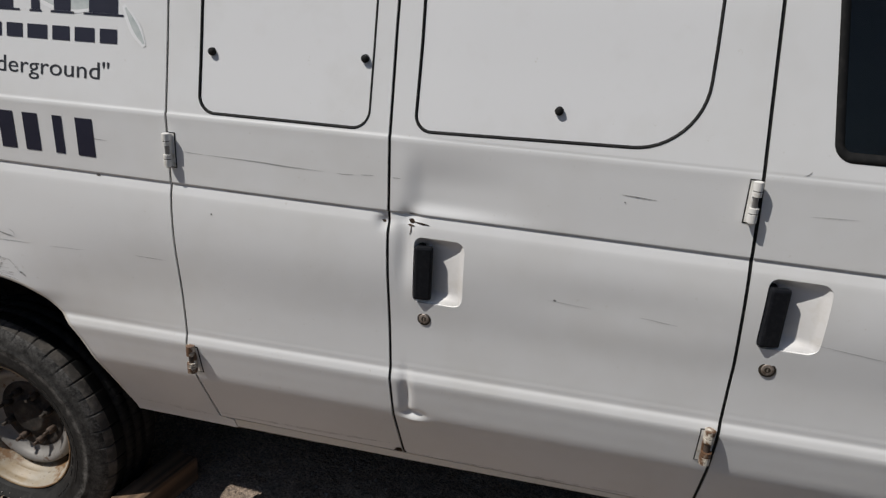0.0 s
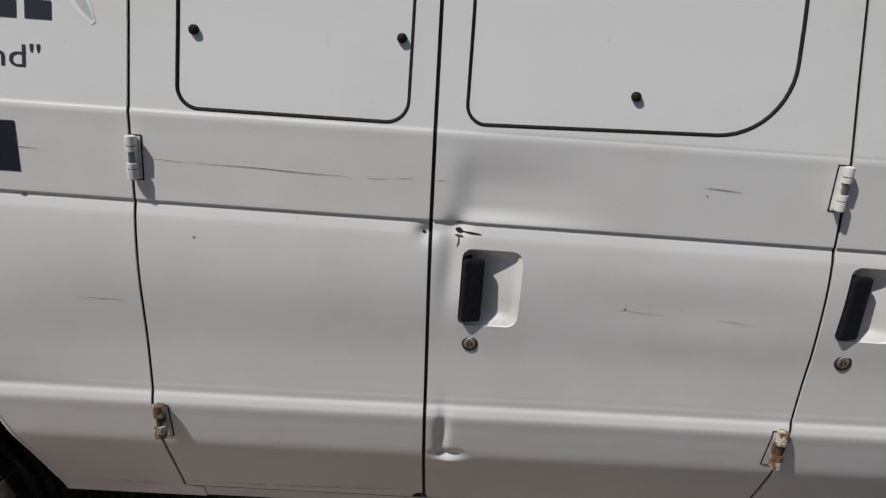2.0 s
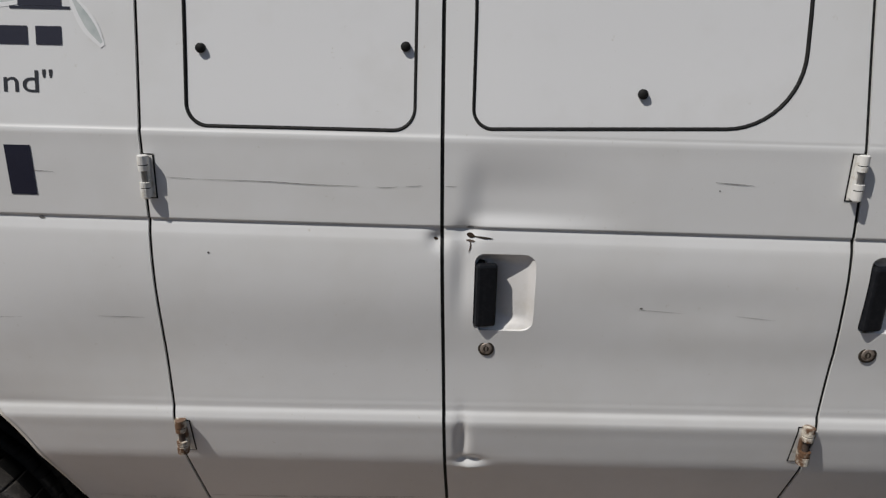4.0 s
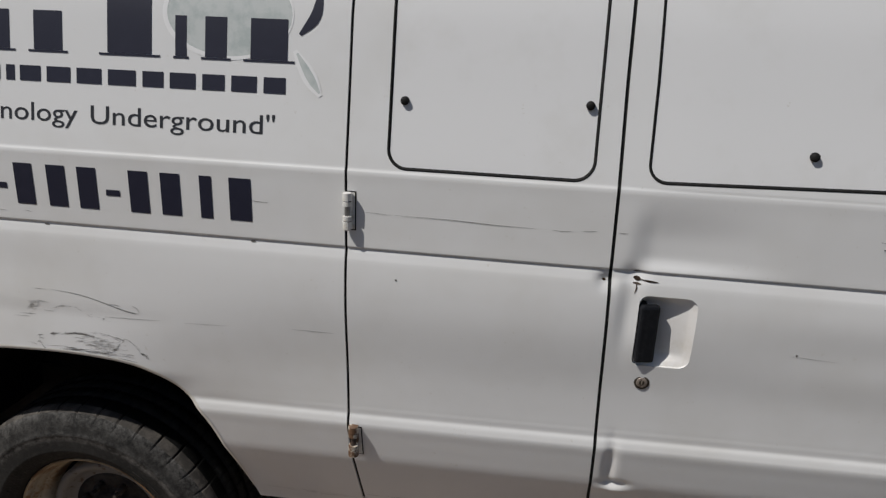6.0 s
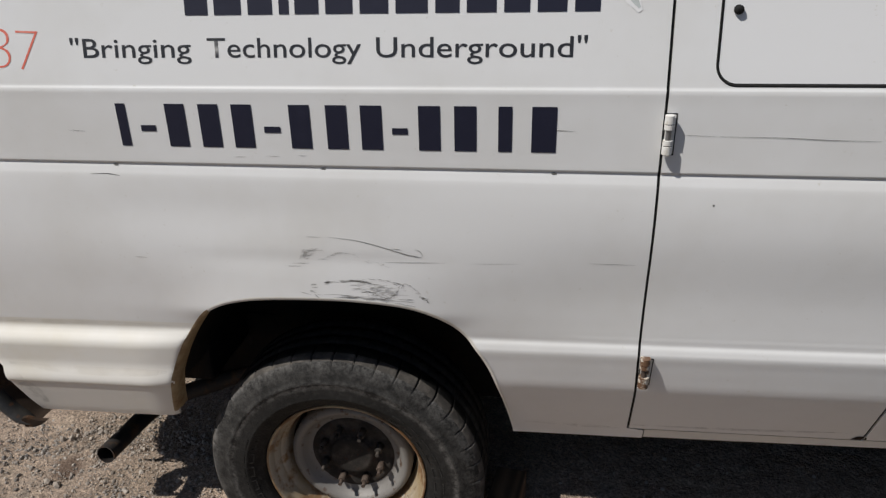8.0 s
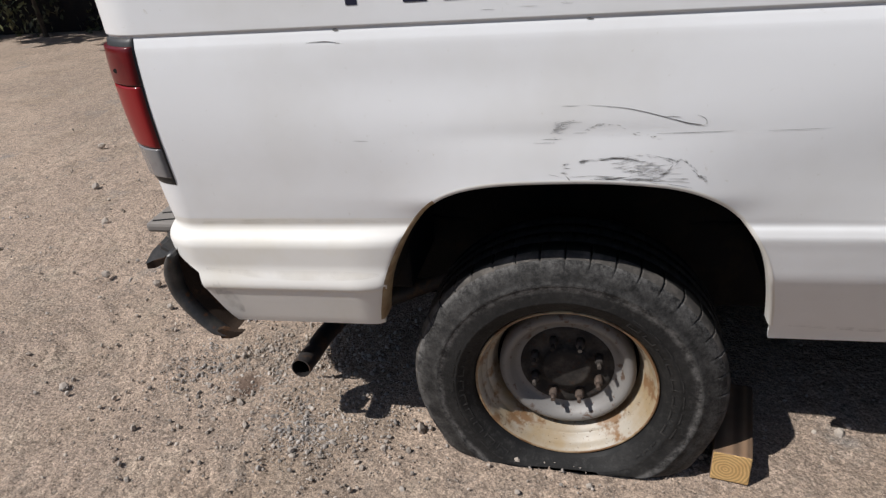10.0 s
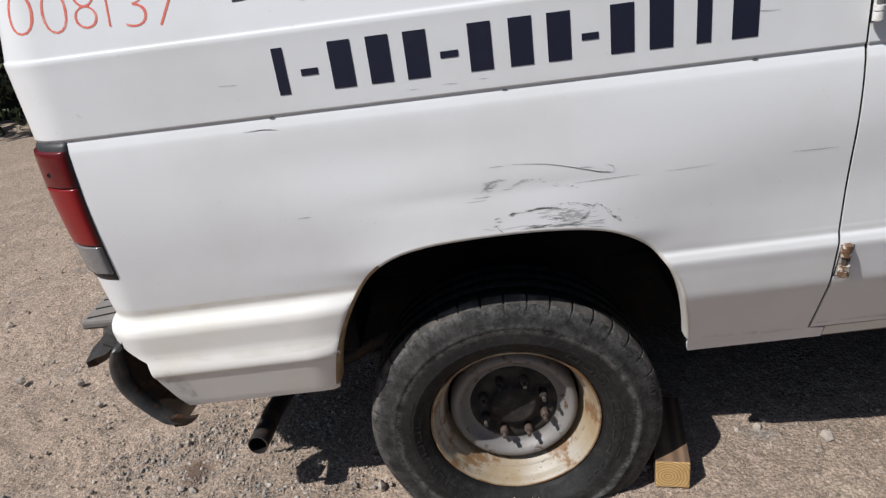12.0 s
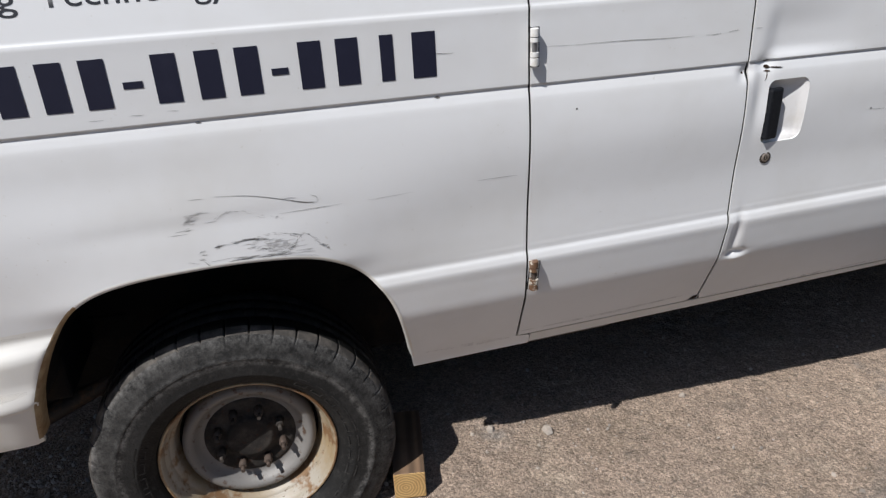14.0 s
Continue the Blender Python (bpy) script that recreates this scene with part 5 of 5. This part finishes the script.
mesh_ob("emblem", emb, [(0, 1 + i, 2 + i) for i in range(k - 1)] + [(1 + r * k + i, 1 + (r + 1) * k + i, 2 + (r + 1) * k + i, 2 + r * k + i) for r in range(2) for i in range(k - 1)], MIST, van, "pale grey-green vinyl emblem")
ribbon("emblem_edge", [(ell, 0.010)], HALO, van, "white vinyl edge", 0.0006)
ribbon("emblem_handle", [([(-2.115, 1.525), (-2.085, 1.478), (-2.060, 1.440)], 0.030)], HALO, van, "white vinyl handle", 0.0008)
ribbon("emblem_handle", [([(-2.110, 1.520), (-2.083, 1.477), (-2.062, 1.446)], 0.016)], MIST, van, "pale vinyl handle", 0.0010)
ribbon("emblem_stroke", [([(-2.105, 1.555), (-2.075, 1.590), (-2.065, 1.640)], 0.022)], NAVY, van, "navy vinyl stroke")
ring = [(-3.415 + 0.098 * math.cos(radians(a)), 1.585 + 0.074 * math.sin(radians(a))) for a in range(0, 361, 15)]
ribbon("marker_ring", [(ring, 0.006)], MARKER, van, "red hand-drawn ring", 0.0012)
for stroke in ([(-3.425, 1.62), (-3.45, 1.58), (-3.43, 1.552), (-3.405, 1.57), (-3.40, 1.62)], [(-3.36, 1.63), (-3.361, 1.595), (-3.362, 1.56)]):
    ribbon("marker_stroke", [(stroke, 0.005)], MARKER, van, "red hand-drawn stroke", 0.0012)

# long scratches, each by itself
for door, rows in (
        (rear_door, [([(-1.965, 1.219), (-1.905, 1.217)], 0.0008), ([(-1.898, 1.217), (-1.78, 1.216), (-1.70, 1.213), (-1.615, 1.212)], 0.0014), ([(-1.585, 1.212), (-1.565, 1.211), (-1.545, 1.213)], 0.0010), ([(-1.53, 1.214), (-1.50, 1.216)], 0.0010)]),
        (mid_door, [([(-0.992, 1.236), (-0.96, 1.234), (-0.925, 1.232)], 0.0016), ([(-0.985, 1.222), (-0.982, 1.221)], 0.003), ([(-1.098, 0.997), (-1.093, 0.998)], 0.004), ([(-1.11, 0.995), (-1.02, 0.990)], 0.0007), ([(-0.92, 0.988), (-0.85, 0.982)], 0.0008), ([(-1.46, 1.216), (-1.44, 1.216)], 0.001)]),
        (van, [([(-2.225, 1.226), (-2.165, 1.223)], 0.0012), ([(-3.21, 1.116), (-3.17, 1.117), (-3.14, 1.113)], 0.0016), ([(-3.14, 0.922), (-3.11, 0.922)], 0.0012), ([(-2.557, 0.933), (-2.425, 0.936)], 0.0010), ([(-2.37, 0.936), (-2.27, 0.939)], 0.0007), ([(-2.12, 0.945), (-2.03, 0.945)], 0.0010), ([(-3.24, 1.212), (-3.20, 1.210)], 0.0009), ([(-2.87, 1.160), (-2.845, 1.160)], 0.0008), ([(-2.80, 1.163), (-2.77, 1.162)], 0.0009), ([(-2.73, 1.165), (-2.71, 1.164)], 0.0008), ([(-2.78, 0.917), (-2.74, 0.918)], 0.0008)]),
        (front_door, [([(-0.66, 1.235), (-0.58, 1.238)], 0.0007), ([(-0.60, 0.990), (-0.45, 0.975)], 0.0008), ([(-0.672, 1.315), (-0.676, 1.310), (-0.684, 1.307)], 0.0012)])):
    for row in rows:
        ribbon("scratch", [row], SCUFF, door, "thin dark scratch", thin=0.8)
rng = random.Random(7)
strokes = [([(-2.680, 0.988), (-2.646, 0.985), (-2.612, 0.981), (-2.577, 0.973), (-2.542, 0.963), (-2.508, 0.953), (-2.481, 0.948), (-2.473, 0.951)], 0.0016), ([(-2.473, 0.951), (-2.478, 0.961), (-2.490, 0.966)], 0.0011), ([(-2.53, 0.960), (-2.505, 0.952), (-2.483, 0.949)], 0.0024), ([(-2.546, 0.965), (-2.530, 0.965), (-2.517, 0.963)], 0.0014), ([(-2.727, 0.987), (-2.696, 0.987)], 0.0010),
           ([(-2.766, 0.924), (-2.728, 0.925)], 0.0009), ([(-2.707, 0.936), (-2.682, 0.936)], 0.0008), ([(-2.721, 0.957), (-2.691, 0.957)], 0.0010),
           ([(-2.720, 0.853), (-2.709, 0.843), (-2.683, 0.842), (-2.654, 0.840)], 0.0026), ([(-2.703, 0.842), (-2.68, 0.840), (-2.655, 0.8385)], 0.0040), ([(-2.717, 0.850), (-2.654, 0.854)], 0.0007), ([(-2.654, 0.8385), (-2.60, 0.838), (-2.551, 0.837)], 0.0010), ([(-2.541, 0.837), (-2.515, 0.832), (-2.488, 0.826)], 0.0010), ([(-2.752, 0.856), (-2.728, 0.850)], 0.0007), ([(-2.724, 0.868), (-2.710, 0.868)], 0.0012)]


def dashes(path, count, spread, length, width, tilt=0.0):
    """Short broken scrapes strewn along a line."""
    pts = spline(path, 12)
    for _ in range(count):
        p = pts[rng.randrange(len(pts))]
        a, b, n = p.x + rng.gauss(0, spread), p.y + rng.gauss(0, spread * 0.45), rng.uniform(0.4, 1.0) * length
        strokes.append(([(a - n / 2, b - tilt * n / 2), (a + n / 2, b + tilt * n / 2 + rng.uniform(-0.0015, 0.0015))], rng.uniform(0.35, 1.0) * width))


dashes([(-2.690, 0.879), (-2.683, 0.884), (-2.646, 0.886), (-2.621, 0.888), (-2.603, 0.885), (-2.581, 0.879)], 60, 0.0022, 0.016, 0.0010, 0.05)
dashes([(-2.655, 0.885), (-2.625, 0.887), (-2.605, 0.885)], 20, 0.0018, 0.022, 0.0013, 0.02)
dashes([(-2.603, 0.890), (-2.575, 0.892), (-2.546, 0.888), (-2.521, 0.879)], 24, 0.003, 0.012, 0.0009, -0.3)
dashes([(-2.716, 0.958), (-2.725, 0.951), (-2.736, 0.944), (-2.742, 0.936), (-2.735, 0.926)], 30, 0.0035, 0.013, 0.0008, 0.25)
dashes([(-2.680, 0.941), (-2.671, 0.948), (-2.653, 0.952)], 24, 0.0022, 0.007, 0.0008, 0.55)
dashes([(-2.653, 0.952), (-2.636, 0.951), (-2.611, 0.943)], 16, 0.0026, 0.006, 0.0007, -0.2)
dashes([(-2.607, 0.934), (-2.583, 0.931), (-2.562, 0.927), (-2.547, 0.921)], 14, 0.0022, 0.009, 0.0007, -0.3)
dashes([(-2.613, 0.863), (-2.588, 0.859), (-2.559, 0.852), (-2.541, 0.857)], 50, 0.0065, 0.015, 0.0007, 0.15)
dashes([(-2.66, 0.848), (-2.60, 0.846), (-2.55, 0.843)], 36, 0.004, 0.030, 0.0009, 0.0)
dashes([(-2.545, 0.849), (-2.531, 0.865), (-2.515, 0.885)], 22, 0.0022, 0.007, 0.0009, 0.9)
dashes([(-2.515, 0.885), (-2.497, 0.874), (-2.482, 0.858)], 20, 0.0018, 0.008, 0.0011, -0.6)
dashes([(-2.479, 0.850), (-2.470, 0.846), (-2.463, 0.838)], 20, 0.0030, 0.007, 0.0014, -0.5)
dashes([(-2.724, 0.876), (-2.722, 0.856)], 12, 0.003, 0.010, 0.0010)
tagged(ribbon("scuff_patch", strokes, SCUFF, van, "dark scuffed scrapes in the paint", thin=0.75), kind="stuff")
strokes = []
dashes([(-2.62, 0.873), (-2.57, 0.868), (-2.53, 0.860)], 90, 0.012, 0.022, 0.0010, 0.1)
dashes([(-2.66, 0.850), (-2.58, 0.846), (-2.50, 0.842)], 46, 0.006, 0.030, 0.0010)
dashes([(-2.73, 0.952), (-2.738, 0.938)], 24, 0.008, 0.018, 0.0010, 0.2)
tagged(ribbon("scuff_patch", strokes, GREY_SCUFF, van, "light grey scuffed scrapes in the paint", 0.0007), kind="stuff")
# rust and splits in the pinched door edge
ribbon("rust_mark", [([(-1.420, 1.128), (-1.413, 1.1265), (-1.406, 1.125)], 0.0090), ([(-1.409, 1.1255), (-1.389, 1.124), (-1.373, 1.123)], 0.0034), ([(-1.421, 1.140), (-1.407, 1.141)], 0.0025)], RUST_DARK, mid_door, "dark rusty split in the door skin", 0.0015)
ribbon("rust_mark", [([(-1.414, 1.120), (-1.413, 1.107), (-1.416, 1.096)], 0.0024), ([(-1.421, 1.118), (-1.405, 1.117)], 0.004)], LUG, mid_door, "brown rust run", 0.0013)
ribbon("rust_mark", [([(-1.480, 1.120), (-1.472, 1.116)], 0.005)], RUST_DARK, rear_door, "rusty nick in the door edge", 0.0012)
decal("rust_mark", [((-1.474, 0.4545), (-1.4500, 0.4545), (-1.4505, 0.472), (-1.464, 0.469))], RUST_DARK, rear_door, "rusted door corner", 0.0012)
decal("rust_mark", [((-1.4445, 0.4545), (-1.438, 0.4545), (-1.441, 0.465), (-1.4445, 0.467))], RUST_DARK, mid_door, "rusted door corner", 0.0012)
ribbon("chip", [([(-1.895, 1.082), (-1.891, 1.082)], 0.004)], SCUFF, rear_door, "small paint chip")
for u, w in ((-3.148, 0.005), (-2.680, 0.0035), (-2.203, 0.005)):
    ribbon("chip", [([(u - 0.006, 1.137), (u + 0.006, 1.136)], w)], SCUFF, van, "small paint chip")

# stains along the rear of the wheel opening, the torn corner and the ledges
ribbon("stain", [([(-3.56, 0.606), (-3.40, 0.597), (-3.20, 0.602), (-3.13, 0.604)], 0.022), ([(-3.55, 0.718), (-3.35, 0.726), (-3.10, 0.731)], 0.016)], STAIN_PALE, van, "yellow-brown stain under the ledge", 0.0007)
ribbon("grime", [([(-3.54, 0.575), (-3.525, 0.52), (-3.505, 0.470)], 0.050)], GRIME, van, "dark grime on the lower corner", 0.0009)
ribbon("grime", [([(-2.25, 0.447), (-2.10, 0.444), (-2.01, 0.442)], 0.014)], GRIME, van, "dark grime on the lower edge", 0.0009)
for door, a, b in ((rear_door, -1.98, -1.48), (mid_door, -1.43, -0.76)):
    ribbon("grime", [([(a, 0.462), ((a + b) / 2, 0.470), (b, 0.487)], 0.010)], GRIME, door, "dark grime on the lower edge of the door", 0.0009)

# ---- ground ----
def stretch(lo, hi, step, reach):
    """Coordinates that are even between lo and hi and grow outwards to reach."""
    mid = list(np.arange(lo, hi + step / 2, step))
    tail, s, v = [], step, hi
    while v < reach:
        s *= 1.35
        v += s
        tail.append(v)
    head = [lo - (t - hi) for t in tail]
    return np.array(head[::-1] + mid + tail)


gx, gy = stretch(-6.0, 0.0, 0.0125, 1800), stretch(3.1, 5.6, 0.0125, 1800)
gv, gf = [], []
TRACKS = ((-3.65, 3.50, 0.18, 0.085, 0.010), (-4.28, 3.93, 0.12, 0.075, 0.010), (-4.60, 4.75, 0.30, 0.12, 0.008))
for y in gy:
    for x in gx:
        near = 1.0 if -7.5 < x < 1 and 2.4 < y < 6.7 else 0.0
        h = 0.0
        if near:
            rough = 1.0 + 0.9 * max(0.0, min(1.0, (-3.7 - x) / 0.6))
            h = 0.010 * rough * noise.noise((x * 1.7, y * 1.7, 0)) + 0.005 * rough * noise.noise((x * 6, y * 6, 3)) + 0.0055 * noise.noise((x * 15, y * 15, 5)) + 0.0045 * noise.noise((x * 33, y * 33, 7)) + 0.0030 * noise.noise((x * 61, y * 61, 9))
            # chevrons of tyre tracks in the dust
            for x0, y0, lean, wide, deep in TRACKS:
                run = y - y0 - lean * (x - x0)
                if x < -3.3 and abs(run) < wide:
                    h -= deep * min(1.0, 3 * (1 - abs(run) / wide)) * (0.35 + 0.65 * math.sin(112 * x + 60 * abs(run))) * (0.6 + 0.4 * noise.noise((x * 4, y * 4, 2)))
            h -= 0.006 * math.sin(60 * (x * 0.55 + y * 0.83)) * max(0.0, 1 - abs((x * 0.83 - y * 0.55) + 5.95) / 0.12) if x < -4 else 0
        gv.append((x, y, h - 0.004 + ground_z(x)))
nx = len(gx)
for j in range(len(gy) - 1):
    for i in range(nx - 1):
        q = j * nx + i
        gf.append((q, q + 1, q + nx + 1, q + nx))
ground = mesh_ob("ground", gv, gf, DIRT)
tagged(ground, "packed sandy dirt yard with gravel patches", "ground", "", "structure")

ICO_V, ICO_F = [], []
bm = bmesh.new()
bmesh.ops.create_icosphere(bm, subdivisions=1, radius=1)
ICO_V = [v.co.copy() for v in bm.verts]
ICO_F = [[v.index for v in f.verts] for f in bm.faces]
bm.free()


def stone_mesh(rng, verts, faces, x, y, r, lift=0.35, level=False):
    base = len(verts)
    drop = 0.0 if level else ground_z(x)
    q = Euler((rng.uniform(0, 6), rng.uniform(0, 6), rng.uniform(0, 6))).to_matrix()
    s = Vector((rng.uniform(0.7, 1.2), rng.uniform(0.7, 1.2), rng.uniform(0.5, 0.9)))
    for v in ICO_V:
        w = q @ Vector((v.x * s.x, v.y * s.y, v.z * s.z)) * (r * rng.uniform(0.82, 1.15))
        verts.append((x + w.x, y + w.y, w.z + r * lift + drop))
    faces += [[base + i for i in f] for f in ICO_F]


rng = random.Random(3)
sv, sf = [], []
patches = [(-3.55, 3.85, 0.24, 1800), (-3.62, 3.98, 0.12, 1300), (-3.44, 3.70, 0.07, 600), (-3.40, 3.62, 0.12, 260), (-4.2, 4.2, 0.5, 400), (-2.0, 3.95, 0.25, 260), (-0.9, 3.3, 0.4, 260), (-2.4, 3.6, 0.5, 200), (-4.6, 5.3, 0.8, 420), (-2.75, 3.65, 0.22, 260), (-3.75, 4.05, 0.22, 1200), (-3.30, 3.78, 0.16, 500), (-3.42, 4.12, 0.12, 900), (-4.05, 3.75, 0.35, 500), (-3.85, 3.97, 0.10, 500), (-5.2, 5.6, 1.1, 900), (-4.5, 4.7, 0.6, 700)]
for px, py, spread, count in patches:
    for k in range(count):
        r = 0.0016 * (1 / max(0.02, rng.random())) ** 0.45
        stone_mesh(rng, sv, sf, rng.gauss(px, spread), rng.gauss(py, spread * 0.7), min(r, 0.009 if px > -4.3 else 0.016), 0.10)
for k in range(4200):
    r = 0.0013 * (1 / max(0.02, rng.random())) ** 0.45
    stone_mesh(rng, sv, sf, rng.uniform(-7.5, 0.4), rng.uniform(2.9, 6.5), min(r, 0.009), 0.12)
gravel = mesh_ob("gravel", sv, sf, STONE, None, "", False)
tagged(gravel, "scattered pale and grey gravel on dirt", "gravel", "", "stuff")


def pebble(x, y, r, label):
    v, f = [], []
    stone_mesh(random.Random(int(abs(x * 1000))), v, f, 0, 0, r, 0.5, True)
    ob = mesh_ob("stone", v, f, STONE, None, "", False)
    ob.location = (x, y, ground_z(x) - 0.002)
    tagged(ob, label, "stone", "loose stones")


for x, y, r in ((-3.12, 3.765, 0.017), (-3.095, 3.775, 0.010), (-1.845, 3.88, 0.020), (-1.33, 3.93, 0.012), (-1.99, 3.96, 0.015), (-3.72, 3.80, 0.014), (-3.68, 3.79, 0.013), (-3.62, 3.70, 0.011), (-2.02, 3.93, 0.016), (-4.95, 4.9, 0.02), (-4.35, 4.4, 0.017), (-3.95, 3.65, 0.013), (-3.80, 3.99, 0.013), (-3.77, 4.00, 0.012), (-3.69, 4.04, 0.013), (-3.86, 3.93, 0.011), (-3.52, 3.66, 0.011), (-3.48, 3.68, 0.010), (-3.45, 3.63, 0.012), (-4.30, 3.79, 0.014), (-4.20, 4.25, 0.016), (-4.62, 4.45, 0.018), (-5.30, 5.30, 0.024), (-5.70, 5.90, 0.028)):
    pebble(x, y, r, "small rough loose stone on the dirt")

# ---- timber block against the wheel ----
block = tagged(new("timber_block"), "short sawn timber block chocking the flat tyre", "wheel chock")
block.matrix_world = pose(-2.324, 3.716, 0.0, 0, 0, -9)
bm = bmesh.new()
vs = add_box(bm, (-0.045, 0.0, 0.0), (0.045, 0.27, 0.092), 0.004)
bm.faces.ensure_lookup_table()
for f in bm.faces:
    if f.calc_center_median().y < 0.002:
        f.material_index = 1
part("timber", bm, [WOOD, WOOD_END], block, "brown weathered timber with a pale cut end")

# ---- hedges that close the yard ----
def hedge(name, x0, x1, y0, y1, height, leaves, seed, leaf=(0.05, 0.12), low=0.1):
    """A bank of bushes: stems and many small leaves in uneven clumps."""
    r = random.Random(seed)
    verts, faces, slots = [], [], []
    long_x = abs(x1 - x0) > abs(y1 - y0)
    length = max(abs(x1 - x0), abs(y1 - y0))
    clumps = []
    for k in range(int(length * 9)):
        x, y = r.uniform(x0, x1), r.uniform(y0, y1)
        rad = r.uniform(0.25, 0.7)
        clumps.append((x, y, r.uniform(low, height) - 0.1, rad))
    for k in range(leaves):
        cx, cy, cz, rad = clumps[r.randrange(len(clumps))]
        d = Vector((r.gauss(0, 1), r.gauss(0, 1), r.gauss(0, 1))).normalized() * rad * r.uniform(0.55, 1.05)
        p = Vector((cx, cy, max(0.03, cz))) + d
        p.z = max(0.02, p.z)
        q = Euler((r.uniform(0, 6), r.uniform(0, 6), r.uniform(0, 6))).to_matrix()
        s = r.uniform(*leaf)
        b = len(verts)
        for a, c in ((-1, 0), (0, -0.45), (1, 0), (0, 0.45)):
            verts.append(tuple(p + q @ Vector((a * s, c * s, 0.12 * s * abs(a)))))
        faces.append((b, b + 1, b + 2, b + 3))
        slots.append(0)
    for k in range(0 if low > 1 else int(length * 3)):
        x, y = r.uniform(x0, x1), r.uniform(y0, y1)
        top = Vector((x + r.uniform(-0.5, 0.5), y + r.uniform(-0.3, 0.3), r.uniform(height * 0.5, height)))
        b = len(verts)
        for end, w in ((Vector((x, y, 0)), 0.03), (top, 0.008)):
            for a in range(5):
                verts.append((end.x + w * math.cos(a * 1.2566), end.y + w * math.sin(a * 1.2566), end.z))
        for a in range(5):
            faces.append((b + a, b + (a + 1) % 5, b + 5 + (a + 1) % 5, b + 5 + a))
            slots.append(1)
    # dark box inside the bank that stands in for its deep shade
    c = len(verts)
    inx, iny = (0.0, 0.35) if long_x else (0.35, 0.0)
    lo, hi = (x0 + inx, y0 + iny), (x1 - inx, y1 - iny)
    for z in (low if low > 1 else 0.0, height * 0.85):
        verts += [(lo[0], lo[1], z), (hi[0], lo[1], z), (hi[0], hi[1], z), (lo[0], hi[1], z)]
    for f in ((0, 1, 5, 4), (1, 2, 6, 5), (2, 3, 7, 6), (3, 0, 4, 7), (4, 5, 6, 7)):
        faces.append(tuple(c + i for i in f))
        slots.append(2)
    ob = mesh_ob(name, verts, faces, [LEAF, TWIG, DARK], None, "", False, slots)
    return tagged(ob, "dark dense bank of leaves at the edge of the yard, seen or added unseen", "hedge", "hedges round the yard", "stuff")


hedge("hedge", -19.0, -5.0, 9.45, 10.8, 3.0, 60000, 1, (0.022, 0.055))
# unseen leaf canopy, added to throw shade on the hedge below it
hedge("hedge", -19.0, -5.0, 8.05, 10.2, 4.2, 16000, 6, (0.10, 0.20), 3.2)
# unseen banks added to block the low sky and darken reflections
hedge("hedge", -5.0, 13.0, 9.15, 10.8, 3.0, 6000, 2)
hedge("hedge", -19.0, 13.0, -11.0, -9.5, 4.5, 9000, 3)
hedge("hedge", -21.0, -19.2, -9.0, 10.8, 3.5, 6000, 4)
hedge("hedge", 13.2, 15.0, -9.0, 10.8, 3.5, 5000, 5)
